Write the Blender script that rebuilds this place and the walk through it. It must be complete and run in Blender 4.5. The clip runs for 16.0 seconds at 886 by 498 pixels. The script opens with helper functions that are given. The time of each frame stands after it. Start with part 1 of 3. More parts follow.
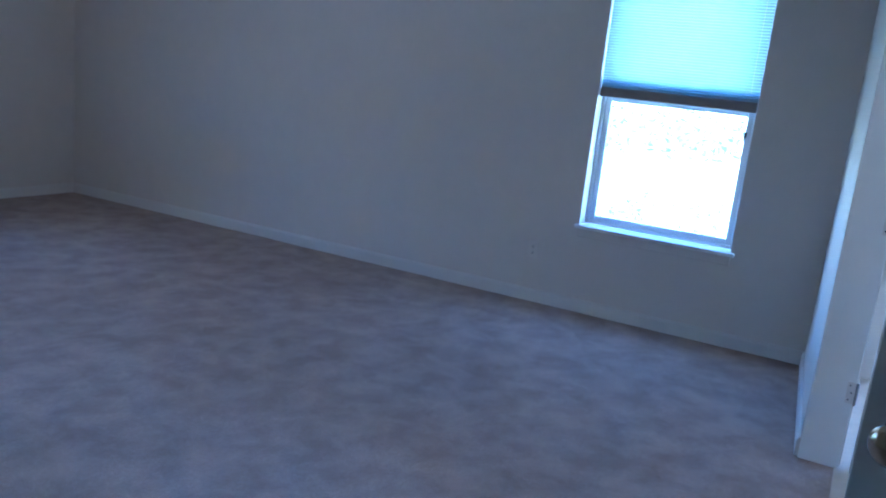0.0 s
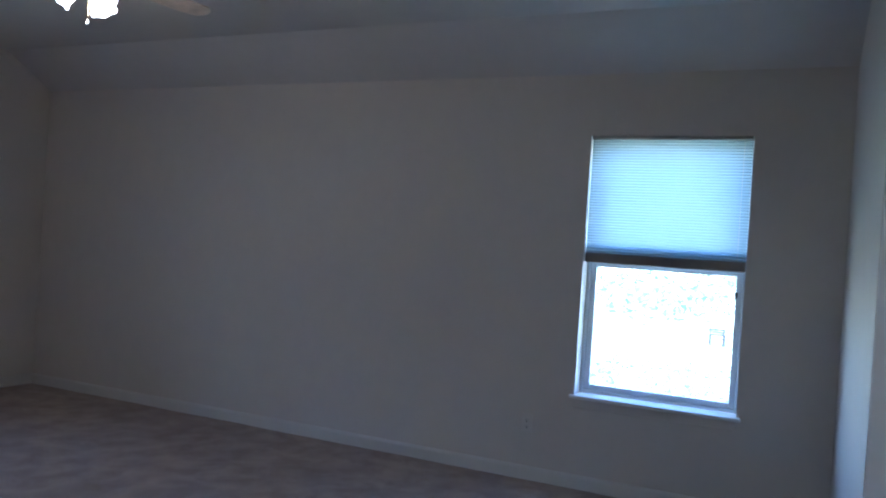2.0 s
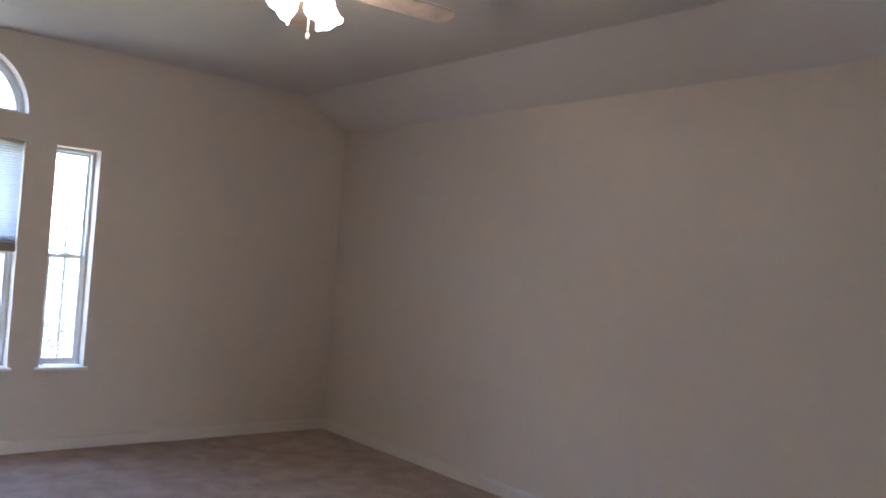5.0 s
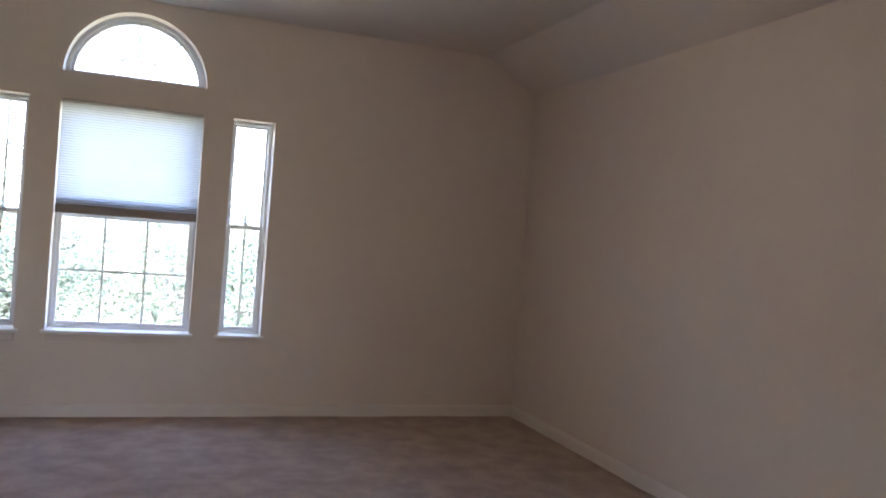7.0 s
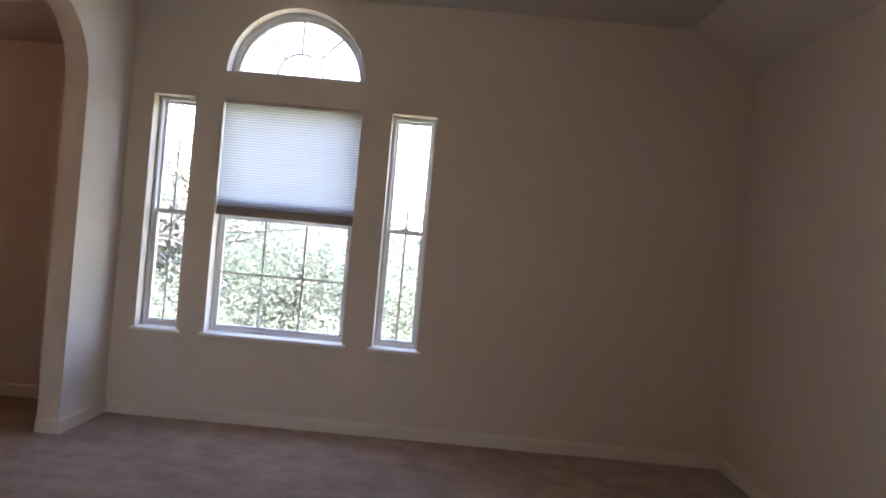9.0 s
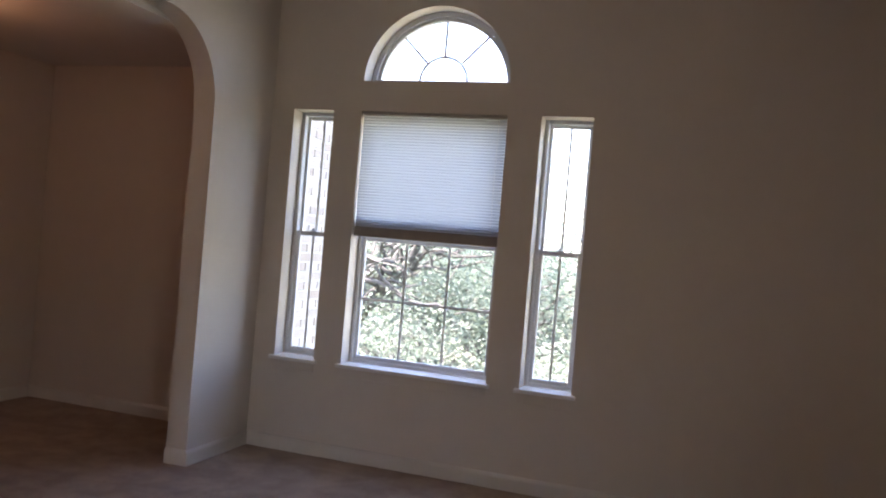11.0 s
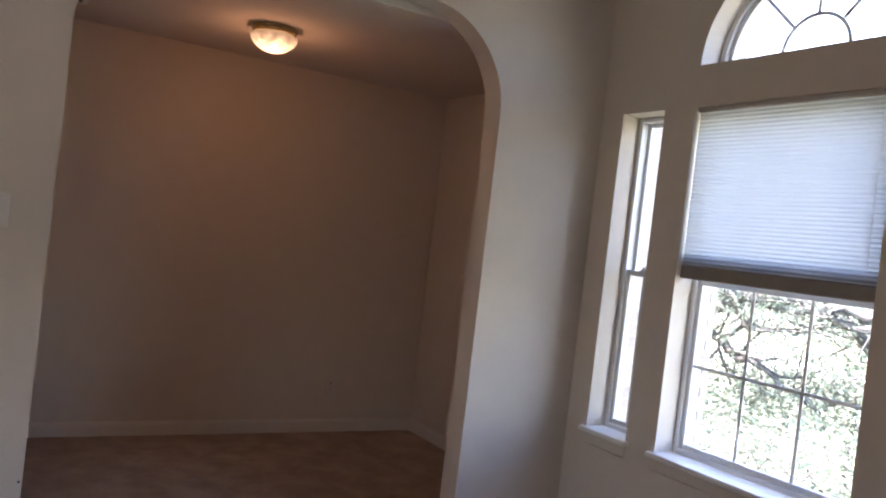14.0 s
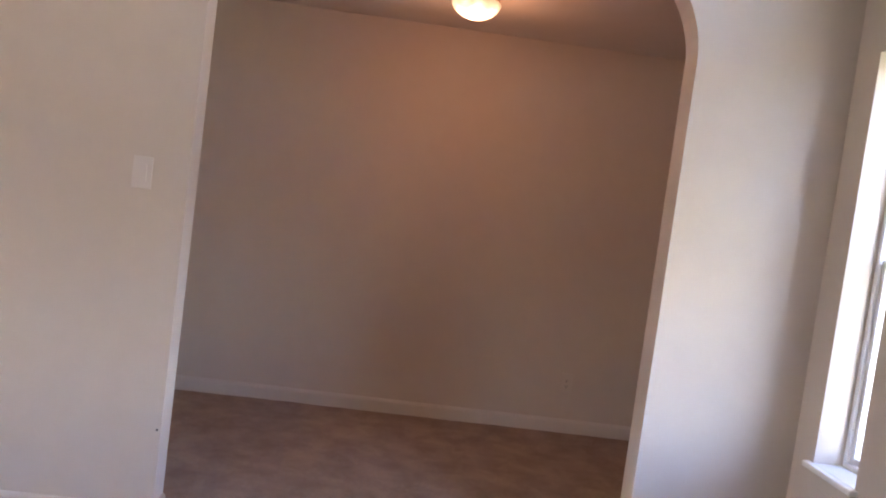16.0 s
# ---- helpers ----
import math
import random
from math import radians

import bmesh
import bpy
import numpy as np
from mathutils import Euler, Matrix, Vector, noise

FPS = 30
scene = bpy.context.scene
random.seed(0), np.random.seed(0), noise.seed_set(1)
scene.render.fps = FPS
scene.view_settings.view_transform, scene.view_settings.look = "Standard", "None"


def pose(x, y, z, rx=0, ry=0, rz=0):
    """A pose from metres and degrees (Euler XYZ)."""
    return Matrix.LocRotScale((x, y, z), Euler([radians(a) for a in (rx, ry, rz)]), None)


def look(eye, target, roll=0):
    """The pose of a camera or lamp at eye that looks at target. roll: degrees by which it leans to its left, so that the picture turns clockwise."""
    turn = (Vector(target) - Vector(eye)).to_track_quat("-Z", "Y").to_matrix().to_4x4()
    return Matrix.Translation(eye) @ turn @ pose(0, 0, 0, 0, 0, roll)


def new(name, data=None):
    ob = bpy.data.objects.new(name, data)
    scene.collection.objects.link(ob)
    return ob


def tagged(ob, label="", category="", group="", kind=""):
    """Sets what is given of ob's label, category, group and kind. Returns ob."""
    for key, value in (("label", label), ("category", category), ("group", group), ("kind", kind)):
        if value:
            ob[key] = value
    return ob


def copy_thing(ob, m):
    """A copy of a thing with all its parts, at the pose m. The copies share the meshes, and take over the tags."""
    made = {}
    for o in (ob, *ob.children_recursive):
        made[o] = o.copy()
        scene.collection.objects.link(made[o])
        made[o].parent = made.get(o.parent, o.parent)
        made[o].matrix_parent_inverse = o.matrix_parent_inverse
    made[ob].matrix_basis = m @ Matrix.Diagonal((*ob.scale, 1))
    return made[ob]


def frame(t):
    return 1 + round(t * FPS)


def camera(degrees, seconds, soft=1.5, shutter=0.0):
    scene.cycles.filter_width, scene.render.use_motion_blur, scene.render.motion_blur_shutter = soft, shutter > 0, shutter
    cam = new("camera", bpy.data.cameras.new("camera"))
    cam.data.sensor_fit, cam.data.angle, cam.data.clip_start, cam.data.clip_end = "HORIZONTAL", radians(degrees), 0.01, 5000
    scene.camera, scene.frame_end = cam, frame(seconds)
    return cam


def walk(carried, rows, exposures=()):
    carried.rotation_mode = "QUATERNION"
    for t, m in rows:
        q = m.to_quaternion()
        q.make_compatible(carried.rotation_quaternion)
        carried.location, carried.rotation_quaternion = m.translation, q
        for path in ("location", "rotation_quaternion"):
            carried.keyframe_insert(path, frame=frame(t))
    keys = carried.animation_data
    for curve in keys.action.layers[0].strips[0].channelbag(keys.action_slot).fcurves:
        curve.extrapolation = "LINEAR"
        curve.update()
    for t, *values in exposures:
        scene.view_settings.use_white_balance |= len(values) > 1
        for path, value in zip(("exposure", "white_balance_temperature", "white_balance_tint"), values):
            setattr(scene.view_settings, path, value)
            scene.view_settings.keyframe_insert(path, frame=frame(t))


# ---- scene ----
cam = camera(57.6, 16.0, soft=2.0)
PATH = [
    (0, (-4.844, -6.268, 1.415), (-3.104, -5.38, 0.984), 6.1),
    (0.5, (-4.858, -6.173, 1.415), (-3.078, -5.32, 1.094), 5.6),
    (1, (-4.832, -6.07, 1.416), (-3.017, -5.252, 1.224), 5.4),
    (1.5, (-4.774, -6.066, 1.417), (-2.955, -5.238, 1.343), 4.6),
    (2, (-4.741, -6.057, 1.407), (-2.935, -5.197, 1.397), 3.8),
    (2.5, (-4.666, -5.918, 1.41), (-2.866, -5.048, 1.408), 2.9),
    (3, (-4.548, -5.801, 1.392), (-2.766, -4.893, 1.414), 2.1),
    (3.5, (-4.418, -5.699, 1.374), (-2.678, -4.714, 1.429), 1.7),
    (4, (-4.309, -5.725, 1.407), (-2.682, -4.562, 1.455), 2.3),
    (4.5, (-4.005, -5.802, 1.436), (-2.549, -4.432, 1.487), 3.6),
    (7, (-2.723, -5.684, 1.325), (-2.042, -3.804, 1.303), 4.4),
    (7.5, (-2.474, -5.54, 1.298), (-1.963, -3.606, 1.278), 5.1),
    (8, (-2.227, -5.383, 1.276), (-1.896, -3.41, 1.261), 5.2),
    (8.5, (-1.986, -5.22, 1.268), (-1.842, -3.225, 1.253), 5.3),
    (9, (-1.801, -5.088, 1.269), (-1.823, -3.088, 1.251), 5.2),
    (11.5, (-1.198, -3.995, 1.316), (-2.021, -2.172, 1.314), 5.1),
    (12, (-1.085, -3.662, 1.324), (-2.113, -1.946, 1.324), 5.5),
    (12.5, (-1.012, -3.389, 1.313), (-2.228, -1.801, 1.314), 5.6),
    (13, (-0.968, -3.12, 1.331), (-2.364, -1.687, 1.322), 5.8),
    (13.5, (-0.883, -2.814, 1.345), (-2.469, -1.596, 1.328), 6.1),
    (14, (-0.86, -2.596, 1.36), (-2.587, -1.586, 1.336), 6.7),
    (14.5, (-0.88, -2.396, 1.384), (-2.71, -1.591, 1.352), 6.8),
    (15, (-0.943, -2.115, 1.385), (-2.858, -1.54, 1.331), 7.4),
    (15.5, (-0.932, -1.836, 1.368), (-2.903, -1.513, 1.274), 7.8),
    (16, (-0.98, -1.62, 1.342), (-2.972, -1.491, 1.213), 7.5),
]
# stops, kelvin and tint of the hand camera as it turns from the bright window
EXPOSURE = [(0, 4.79, 4070, 12), (1, 4.39, 4470, 13), (2, 4.22, 4720, 14), (3.5, 4.18, 5360, 17), (4.5, 5.05, 5810, 21), (7, 4.76, 6460, 25), (9, 4.34, 6870, 29), (12, 3.91, 6820, 29), (13.5, 4.1, 6750, 28), (14.5, 4.46, 6730, 29), (16, 5.29, 6780, 34)]
walk(cam, [(t, look(eye, target, roll)) for t, eye, target, roll in PATH], EXPOSURE)

FAN_WATTS, DOME_WATTS = 0.32, 0.155
GROUND_Z = -3.3
BENCH = (43.5, -0.7)
NEAR_HINGE, NEAR_TURN = (-3.887, -7.031), 66.5

# world, sun and sky
world = bpy.data.worlds.new("sky")
scene.world = world
world.use_nodes = True
wn = world.node_tree.nodes
sky = wn.new("ShaderNodeTexSky")
sky.sky_type = "NISHITA"
sky.sun_disc = False
SUN_EL, SUN_AZ = 58.0, 238.0
sky.sun_elevation = radians(SUN_EL)
sky.sun_rotation = radians(SUN_AZ)
wn["Background"].inputs[1].default_value = 0.14
world.node_tree.links.new(sky.outputs[0], wn["Background"].inputs[0])
sun = new("sun", bpy.data.lights.new("sun", "SUN"))
sun.data.energy = 4.0
sun.data.angle = radians(0.5)
sun.data.color = (1.0, 0.965, 0.91)
sx, sy = math.sin(radians(SUN_AZ)), math.cos(radians(SUN_AZ))
sun.matrix_world = look((sx * 30, sy * 30, 30 * math.tan(radians(SUN_EL))), (0, 0, 0))


# ---------------------------------------------------------------- materials
def node_mat(name, rough=0.6, metal=0.0, spec=0.5):
    m = bpy.data.materials.new(name)
    m.use_nodes = True
    n = m.node_tree.nodes
    b = n["Principled BSDF"]
    b.inputs["Roughness"].default_value = rough
    b.inputs["Metallic"].default_value = metal
    b.inputs["Specular IOR Level"].default_value = spec
    return m, n, m.node_tree.links, b


def coords(n, l, scale=(1, 1, 1)):
    geo = n.new("ShaderNodeNewGeometry")
    mp = n.new("ShaderNodeMapping")
    mp.inputs["Scale"].default_value = scale
    l.new(geo.outputs["Position"], mp.inputs["Vector"])
    return mp.outputs["Vector"]


def noise_node(n, l, vec, scale, detail=4.0, rough=0.55):
    t = n.new("ShaderNodeTexNoise")
    t.inputs["Scale"].default_value = scale
    t.inputs["Detail"].default_value = detail
    t.inputs["Roughness"].default_value = rough
    l.new(vec, t.inputs["Vector"])
    return t.outputs["Fac"]


def ramp(n, l, fac, stops):
    r = n.new("ShaderNodeValToRGB")
    e = r.color_ramp.elements
    e[0].position, e[0].color = stops[0][0], (*stops[0][1], 1)
    e[1].position, e[1].color = stops[-1][0], (*stops[-1][1], 1)
    for p, c in stops[1:-1]:
        q = e.new(p)
        q.color = (*c, 1)
    l.new(fac, r.inputs["Fac"])
    return r.outputs["Color"]


def mixc(n, l, fac, a, b, mode="MIX"):
    m = n.new("ShaderNodeMix")
    m.data_type, m.blend_type = "RGBA", mode
    if hasattr(fac, "is_linked"):
        l.new(fac, m.inputs[0])
    else:
        m.inputs[0].default_value = fac
    for s, v in ((m.inputs[6], a), (m.inputs[7], b)):
        if hasattr(v, "is_linked"):
            l.new(v, s)
        else:
            s.default_value = (*v, 1)
    return m.outputs[2]


def bump(n, l, b, height, strength, dist):
    k = n.new("ShaderNodeBump")
    k.inputs["Strength"].default_value = strength
    k.inputs["Distance"].default_value = dist
    l.new(height, k.inputs["Height"])
    l.new(k.outputs["Normal"], b.inputs["Normal"])


def painted(name, base, rough=0.62, grain=140.0, relief=0.0012, stain=0.035, strength=0.35):
    """Paint on plaster or wood: fine orange-peel relief and faint large blotches."""
    m, n, l, b = node_mat(name, rough, 0, 0.35)
    v = coords(n, l)
    big = noise_node(n, l, v, 1.1, 3)
    mid = noise_node(n, l, v, 9.0, 4)
    lo = tuple(c * (1 - stain) for c in base)
    c1 = ramp(n, l, big, [(0.3, lo), (0.7, base)])
    c2 = ramp(n, l, mid, [(0.25, (0.965, 0.965, 0.96)), (0.7, (1, 1, 1))])
    l.new(mixc(n, l, 1.0, c1, c2, "MULTIPLY"), b.inputs["Base Color"])
    rr = n.new("ShaderNodeMapRange")
    rr.inputs["To Min"].default_value, rr.inputs["To Max"].default_value = rough - 0.06, rough + 0.08
    l.new(mid, rr.inputs["Value"])
    l.new(rr.outputs["Result"], b.inputs["Roughness"])
    bump(n, l, b, noise_node(n, l, v, grain, 3, 0.5), strength, relief)
    return m


WALL = painted("wall_paint", (0.645, 0.575, 0.498))
CEIL = painted("ceiling_paint", (0.66, 0.61, 0.555), 0.8, 90.0, 0.002, 0.03, 0.5)
TRIM = painted("trim_paint", (0.80, 0.785, 0.76), 0.38, 60.0, 0.0004, 0.03, 0.25)
SKIRT = painted("skirting_paint", (0.68, 0.63, 0.57), 0.45, 60.0, 0.0004, 0.05, 0.25)
DOOR = painted("door_paint", (0.80, 0.785, 0.76), 0.42, 70.0, 0.0004, 0.03, 0.25)
VINYL = painted("window_vinyl", (0.70, 0.71, 0.72), 0.35, 50.0, 0.0002, 0.04, 0.2)
PLATE = painted("plate_plastic", (0.70, 0.65, 0.60), 0.3, 40.0, 0.0001, 0.02, 0.1)
ALMOND = painted("almond_plastic", (0.655, 0.59, 0.515), 0.35, 40.0, 0.0001, 0.02, 0.1)


def carpet_material():
    m, n, l, b = node_mat("carpet_pile", 0.95, 0, 0.1)
    v = coords(n, l)
    fine = noise_node(n, l, v, 260.0, 3, 0.7)
    tuft = noise_node(n, l, v, 60.0, 4, 0.6)
    marks = n.new("ShaderNodeTexNoise")
    marks.inputs["Scale"].default_value, marks.inputs["Detail"].default_value = 5.5, 5.0
    marks.inputs["Roughness"].default_value, marks.inputs["Distortion"].default_value = 0.6, 0.25
    l.new(v, marks.inputs["Vector"])
    wide = noise_node(n, l, v, 0.9, 3, 0.6)
    c = ramp(n, l, fine, [(0.3, (0.34, 0.248, 0.195)), (0.7, (0.51, 0.395, 0.318))])
    c = mixc(n, l, 0.65, c, ramp(n, l, marks.outputs["Fac"], [(0.36, (0.74, 0.71, 0.70)), (0.50, (0.97, 0.97, 0.97)), (0.63, (1.18, 1.18, 1.19))]), "MULTIPLY")
    c = mixc(n, l, 0.6, c, ramp(n, l, wide, [(0.35, (0.86, 0.85, 0.85)), (0.65, (1.08, 1.08, 1.08))]), "MULTIPLY")
    c = mixc(n, l, 0.5, c, ramp(n, l, tuft, [(0.3, (0.8, 0.8, 0.8)), (0.7, (1.1, 1.1, 1.1))]), "MULTIPLY")
    l.new(c, b.inputs["Base Color"])
    b.inputs["Sheen Weight"].default_value = 0.12
    add = n.new("ShaderNodeMath")
    add.operation = "ADD"
    l.new(tuft, add.inputs[0])
    l.new(fine, add.inputs[1])
    bump(n, l, b, add.outputs[0], 0.8, 0.008)
    return m


CARPET = carpet_material()


def plain(name, base, rough, metal=0.0, var=0.12, scale=20.0):
    m, n, l, b = node_mat(name, rough, metal)
    v = coords(n, l)
    f = noise_node(n, l, v, scale, 5)
    l.new(ramp(n, l, f, [(0.3, tuple(c * (1 - var) for c in base)), (0.7, tuple(min(1, c * (1 + var)) for c in base))]), b.inputs["Base Color"])
    return m


BRASS = plain("brass", (0.62, 0.46, 0.22), 0.22, 1.0, 0.08)
KNOB = plain("aged_brass", (0.50, 0.43, 0.31), 0.16, 1.0, 0.1)
STEEL = plain("hinge_steel", (0.30, 0.29, 0.28), 0.35, 1.0, 0.1)
BLACK = plain("dark_metal", (0.03, 0.03, 0.03), 0.4)
SLOT = plain("slot_dark", (0.05, 0.045, 0.04), 0.6)
BLADE = plain("blade_wood", (0.62, 0.50, 0.39), 0.4, 0, 0.2, 12.0)
BARK = plain("bark", (0.075, 0.07, 0.066), 0.9, 0, 0.4, 8.0)
TILE = plain("tile_floor", (0.55, 0.47, 0.37), 0.35, 0, 0.1, 6.0)
MORTAR = plain("mortar", (0.50, 0.48, 0.45), 0.9, 0, 0.1, 30.0)


def glass_material():
    m = bpy.data.materials.new("window_glass")
    m.use_nodes = True
    n, l = m.node_tree.nodes, m.node_tree.links
    n.clear()
    out = n.new("ShaderNodeOutputMaterial")
    mix = n.new("ShaderNodeMixShader")
    tr = n.new("ShaderNodeBsdfTransparent")
    tr.inputs["Color"].default_value = (0.94, 0.96, 0.95, 1)
    gl = n.new("ShaderNodeBsdfGlossy")
    gl.inputs["Roughness"].default_value = 0.02
    lw = n.new("ShaderNodeLayerWeight")
    lw.inputs["Blend"].default_value = 0.5
    pw = n.new("ShaderNodeMath")
    pw.operation, pw.inputs[1].default_value = "POWER", 5.0
    l.new(lw.outputs["Facing"], pw.inputs[0])
    ma = n.new("ShaderNodeMath")
    ma.operation, ma.inputs[1].default_value, ma.inputs[2].default_value = "MULTIPLY_ADD", 0.6, 0.02
    l.new(pw.outputs[0], ma.inputs[0])
    l.new(ma.outputs[0], mix.inputs[0])
    l.new(tr.outputs[0], mix.inputs[1])
    l.new(gl.outputs[0], mix.inputs[2])
    l.new(mix.outputs[0], out.inputs[0])
    return m


GLASS = glass_material()


def shade_material(name, lo, hi):
    """Cellular shade cloth: light passes through it."""
    m = bpy.data.materials.new(name)
    m.use_nodes = True
    n, l = m.node_tree.nodes, m.node_tree.links
    n.clear()
    out = n.new("ShaderNodeOutputMaterial")
    mix = n.new("ShaderNodeMixShader")
    d = n.new("ShaderNodeBsdfDiffuse")
    t = n.new("ShaderNodeBsdfTranslucent")
    v = coords(n, l)
    c = ramp(n, l, noise_node(n, l, v, 5.0, 4), [(0.3, lo), (0.7, hi)])
    l.new(c, d.inputs["Color"])
    l.new(c, t.inputs["Color"])
    mix.inputs[0].default_value = 0.5
    l.new(d.outputs[0], mix.inputs[1])
    l.new(t.outputs[0], mix.inputs[2])
    l.new(mix.outputs[0], out.inputs[0])
    return m


CLOTH = shade_material("shade_cloth", (0.425, 0.440, 0.455), (0.44, 0.455, 0.47))
# same cloth for the east window, the cyan cast of its light put into the colour
CYAN_CAST_CLOTH = shade_material("cyan_cast_shade_cloth", (0.345, 0.41, 0.43), (0.36, 0.425, 0.445))
HEAD = plain("head_rail_paint", (0.46, 0.43, 0.39), 0.5, 0, 0.06)
RAIL = plain("shade_rail", (0.24, 0.205, 0.175), 0.5, 0, 0.06)


def glow(name, colour, strength):
    m, n, l, b = node_mat(name, 0.3)
    b.inputs["Base Color"].default_value = (0.85, 0.82, 0.76, 1)
    b.inputs["Emission Color"].default_value = (*colour, 1)
    b.inputs["Emission Strength"].default_value = strength
    return m


FAN_GLASS = glow("lit_fan_glass", (1.0, 0.90, 0.76), 0.55)
DOME_GLASS = glow("lit_dome_glass", (1.0, 0.60, 0.30), 0.20)
dn, dl = DOME_GLASS.node_tree.nodes, DOME_GLASS.node_tree.links
dtc = dn.new("ShaderNodeTexCoord")
dsep = dn.new("ShaderNodeSeparateXYZ")
dl.new(dtc.outputs["Object"], dsep.inputs[0])
dmr = dn.new("ShaderNodeMapRange")
dmr.inputs["From Min"].default_value, dmr.inputs["From Max"].default_value = -0.055, -0.125
dmr.inputs["To Min"].default_value, dmr.inputs["To Max"].default_value = 0.025, 0.15
dl.new(dsep.outputs["Z"], dmr.inputs["Value"])
dno = noise_node(dn, dl, dtc.outputs["Object"], 34.0, 3, 0.6)
dvar = dn.new("ShaderNodeMapRange")
dvar.inputs["From Min"].default_value, dvar.inputs["From Max"].default_value = 0.38, 0.62
dvar.inputs["To Min"].default_value, dvar.inputs["To Max"].default_value = 0.45, 1.25
dl.new(dno, dvar.inputs["Value"])
dmul = dn.new("ShaderNodeMath")
dmul.operation = "MULTIPLY"
dl.new(dmr.outputs["Result"], dmul.inputs[0])
dl.new(dvar.outputs["Result"], dmul.inputs[1])
dl.new(dmul.outputs[0], dn["Principled BSDF"].inputs["Emission Strength"])


def leaf_material(name, a, b2):
    m, n, l, b = node_mat(name, 0.5)
    g = n.new("ShaderNodeNewGeometry")
    c = ramp(n, l, g.outputs["Random Per Island"], [(0.0, a), (0.5, tuple((x + y) / 2 for x, y in zip(a, b2))), (1.0, b2)])
    l.new(c, b.inputs["Base Color"])
    t = n.new("ShaderNodeBsdfTranslucent")
    l.new(c, t.inputs["Color"])
    mix = n.new("ShaderNodeMixShader")
    mix.inputs[0].default_value = 0.5
    l.new(b.outputs[0], mix.inputs[1])
    l.new(t.outputs[0], mix.inputs[2])
    l.new(mix.outputs[0], n["Material Output"].inputs[0])
    return m


LEAF = leaf_material("oak_leaves", (0.10, 0.138, 0.10), (0.20, 0.25, 0.20))
LEAF2 = leaf_material("shrub_leaves", (0.11, 0.145, 0.105), (0.21, 0.255, 0.20))


def ground_material():
    m, n, l, b = node_mat("dry_lawn", 0.95)
    v = coords(n, l)
    f1 = noise_node(n, l, v, 0.35, 5)
    f2 = noise_node(n, l, v, 12.0, 5)
    c = ramp(n, l, f1, [(0.35, (0.13, 0.15, 0.08)), (0.55, (0.24, 0.24, 0.16)), (0.75, (0.38, 0.36, 0.29))])
    l.new(mixc(n, l, 0.5, c, ramp(n, l, f2, [(0.3, (0.7, 0.7, 0.7)), (0.7, (1.15, 1.15, 1.1))]), "MULTIPLY"), b.inputs["Base Color"])
    bump(n, l, b, f2, 0.8, 0.05)
    return m


GROUND = ground_material()
PAVE = plain("concrete", (0.50, 0.48, 0.45), 0.85, 0, 0.12, 3.0)


def brick_material():
    m, n, l, b = node_mat("pale_brick", 0.85)
    oi = n.new("ShaderNodeObjectInfo")
    v = coords(n, l)
    c = ramp(n, l, oi.outputs["Random"], [(0.0, (0.30, 0.25, 0.215)), (0.5, (0.36, 0.315, 0.275)), (1.0, (0.42, 0.375, 0.335))])
    f = noise_node(n, l, v, 40.0, 5)
    l.new(mixc(n, l, 0.6, c, ramp(n, l, f, [(0.3, (0.8, 0.8, 0.8)), (0.7, (1.1, 1.1, 1.1))]), "MULTIPLY"), b.inputs["Base Color"])
    bump(n, l, b, f, 0.6, 0.004)
    return m


BRICK = brick_material()


# ---------------------------------------------------------------- mesh helpers
def mesh_of(bm, name, material, smooth=False):
    me = bpy.data.meshes.new(name)
    bmesh.ops.recalc_face_normals(bm, faces=bm.faces[:])
    bm.to_mesh(me)
    bm.free()
    me.materials.append(material)
    if smooth:
        for p in me.polygons:
            p.use_smooth = True
    return me


def part(name, bm, material, parent=None, label="", smooth=False):
    ob = new(name, mesh_of(bm, name, material, smooth))
    ob.parent = parent
    if label:
        ob["label"] = label
    return ob


def thing(name, label, category, at=(0, 0, 0), kind="", group=""):
    ob = new(name)
    ob.location = at
    ob.empty_display_size = 0.1
    return tagged(ob, label, category, group, kind)


def box(bm, x0, x1, y0, y1, z0, z1, bevel=0.0, seg=1):
    r = bmesh.ops.create_cube(bm, size=1.0)
    vs = r["verts"]
    for v in vs:
        v.co = Vector(((x0 + x1) / 2 + v.co.x * (x1 - x0), (y0 + y1) / 2 + v.co.y * (y1 - y0), (z0 + z1) / 2 + v.co.z * (z1 - z0)))
    if bevel:
        es = list({e for v in vs for e in v.link_edges})
        bmesh.ops.bevel(bm, geom=es, offset=bevel, segments=seg, affect="EDGES", profile=0.5)
    return bm


def boxed(x0, x1, y0, y1, z0, z1, bevel=0.0, seg=1):
    return box(bmesh.new(), x0, x1, y0, y1, z0, z1, bevel, seg)


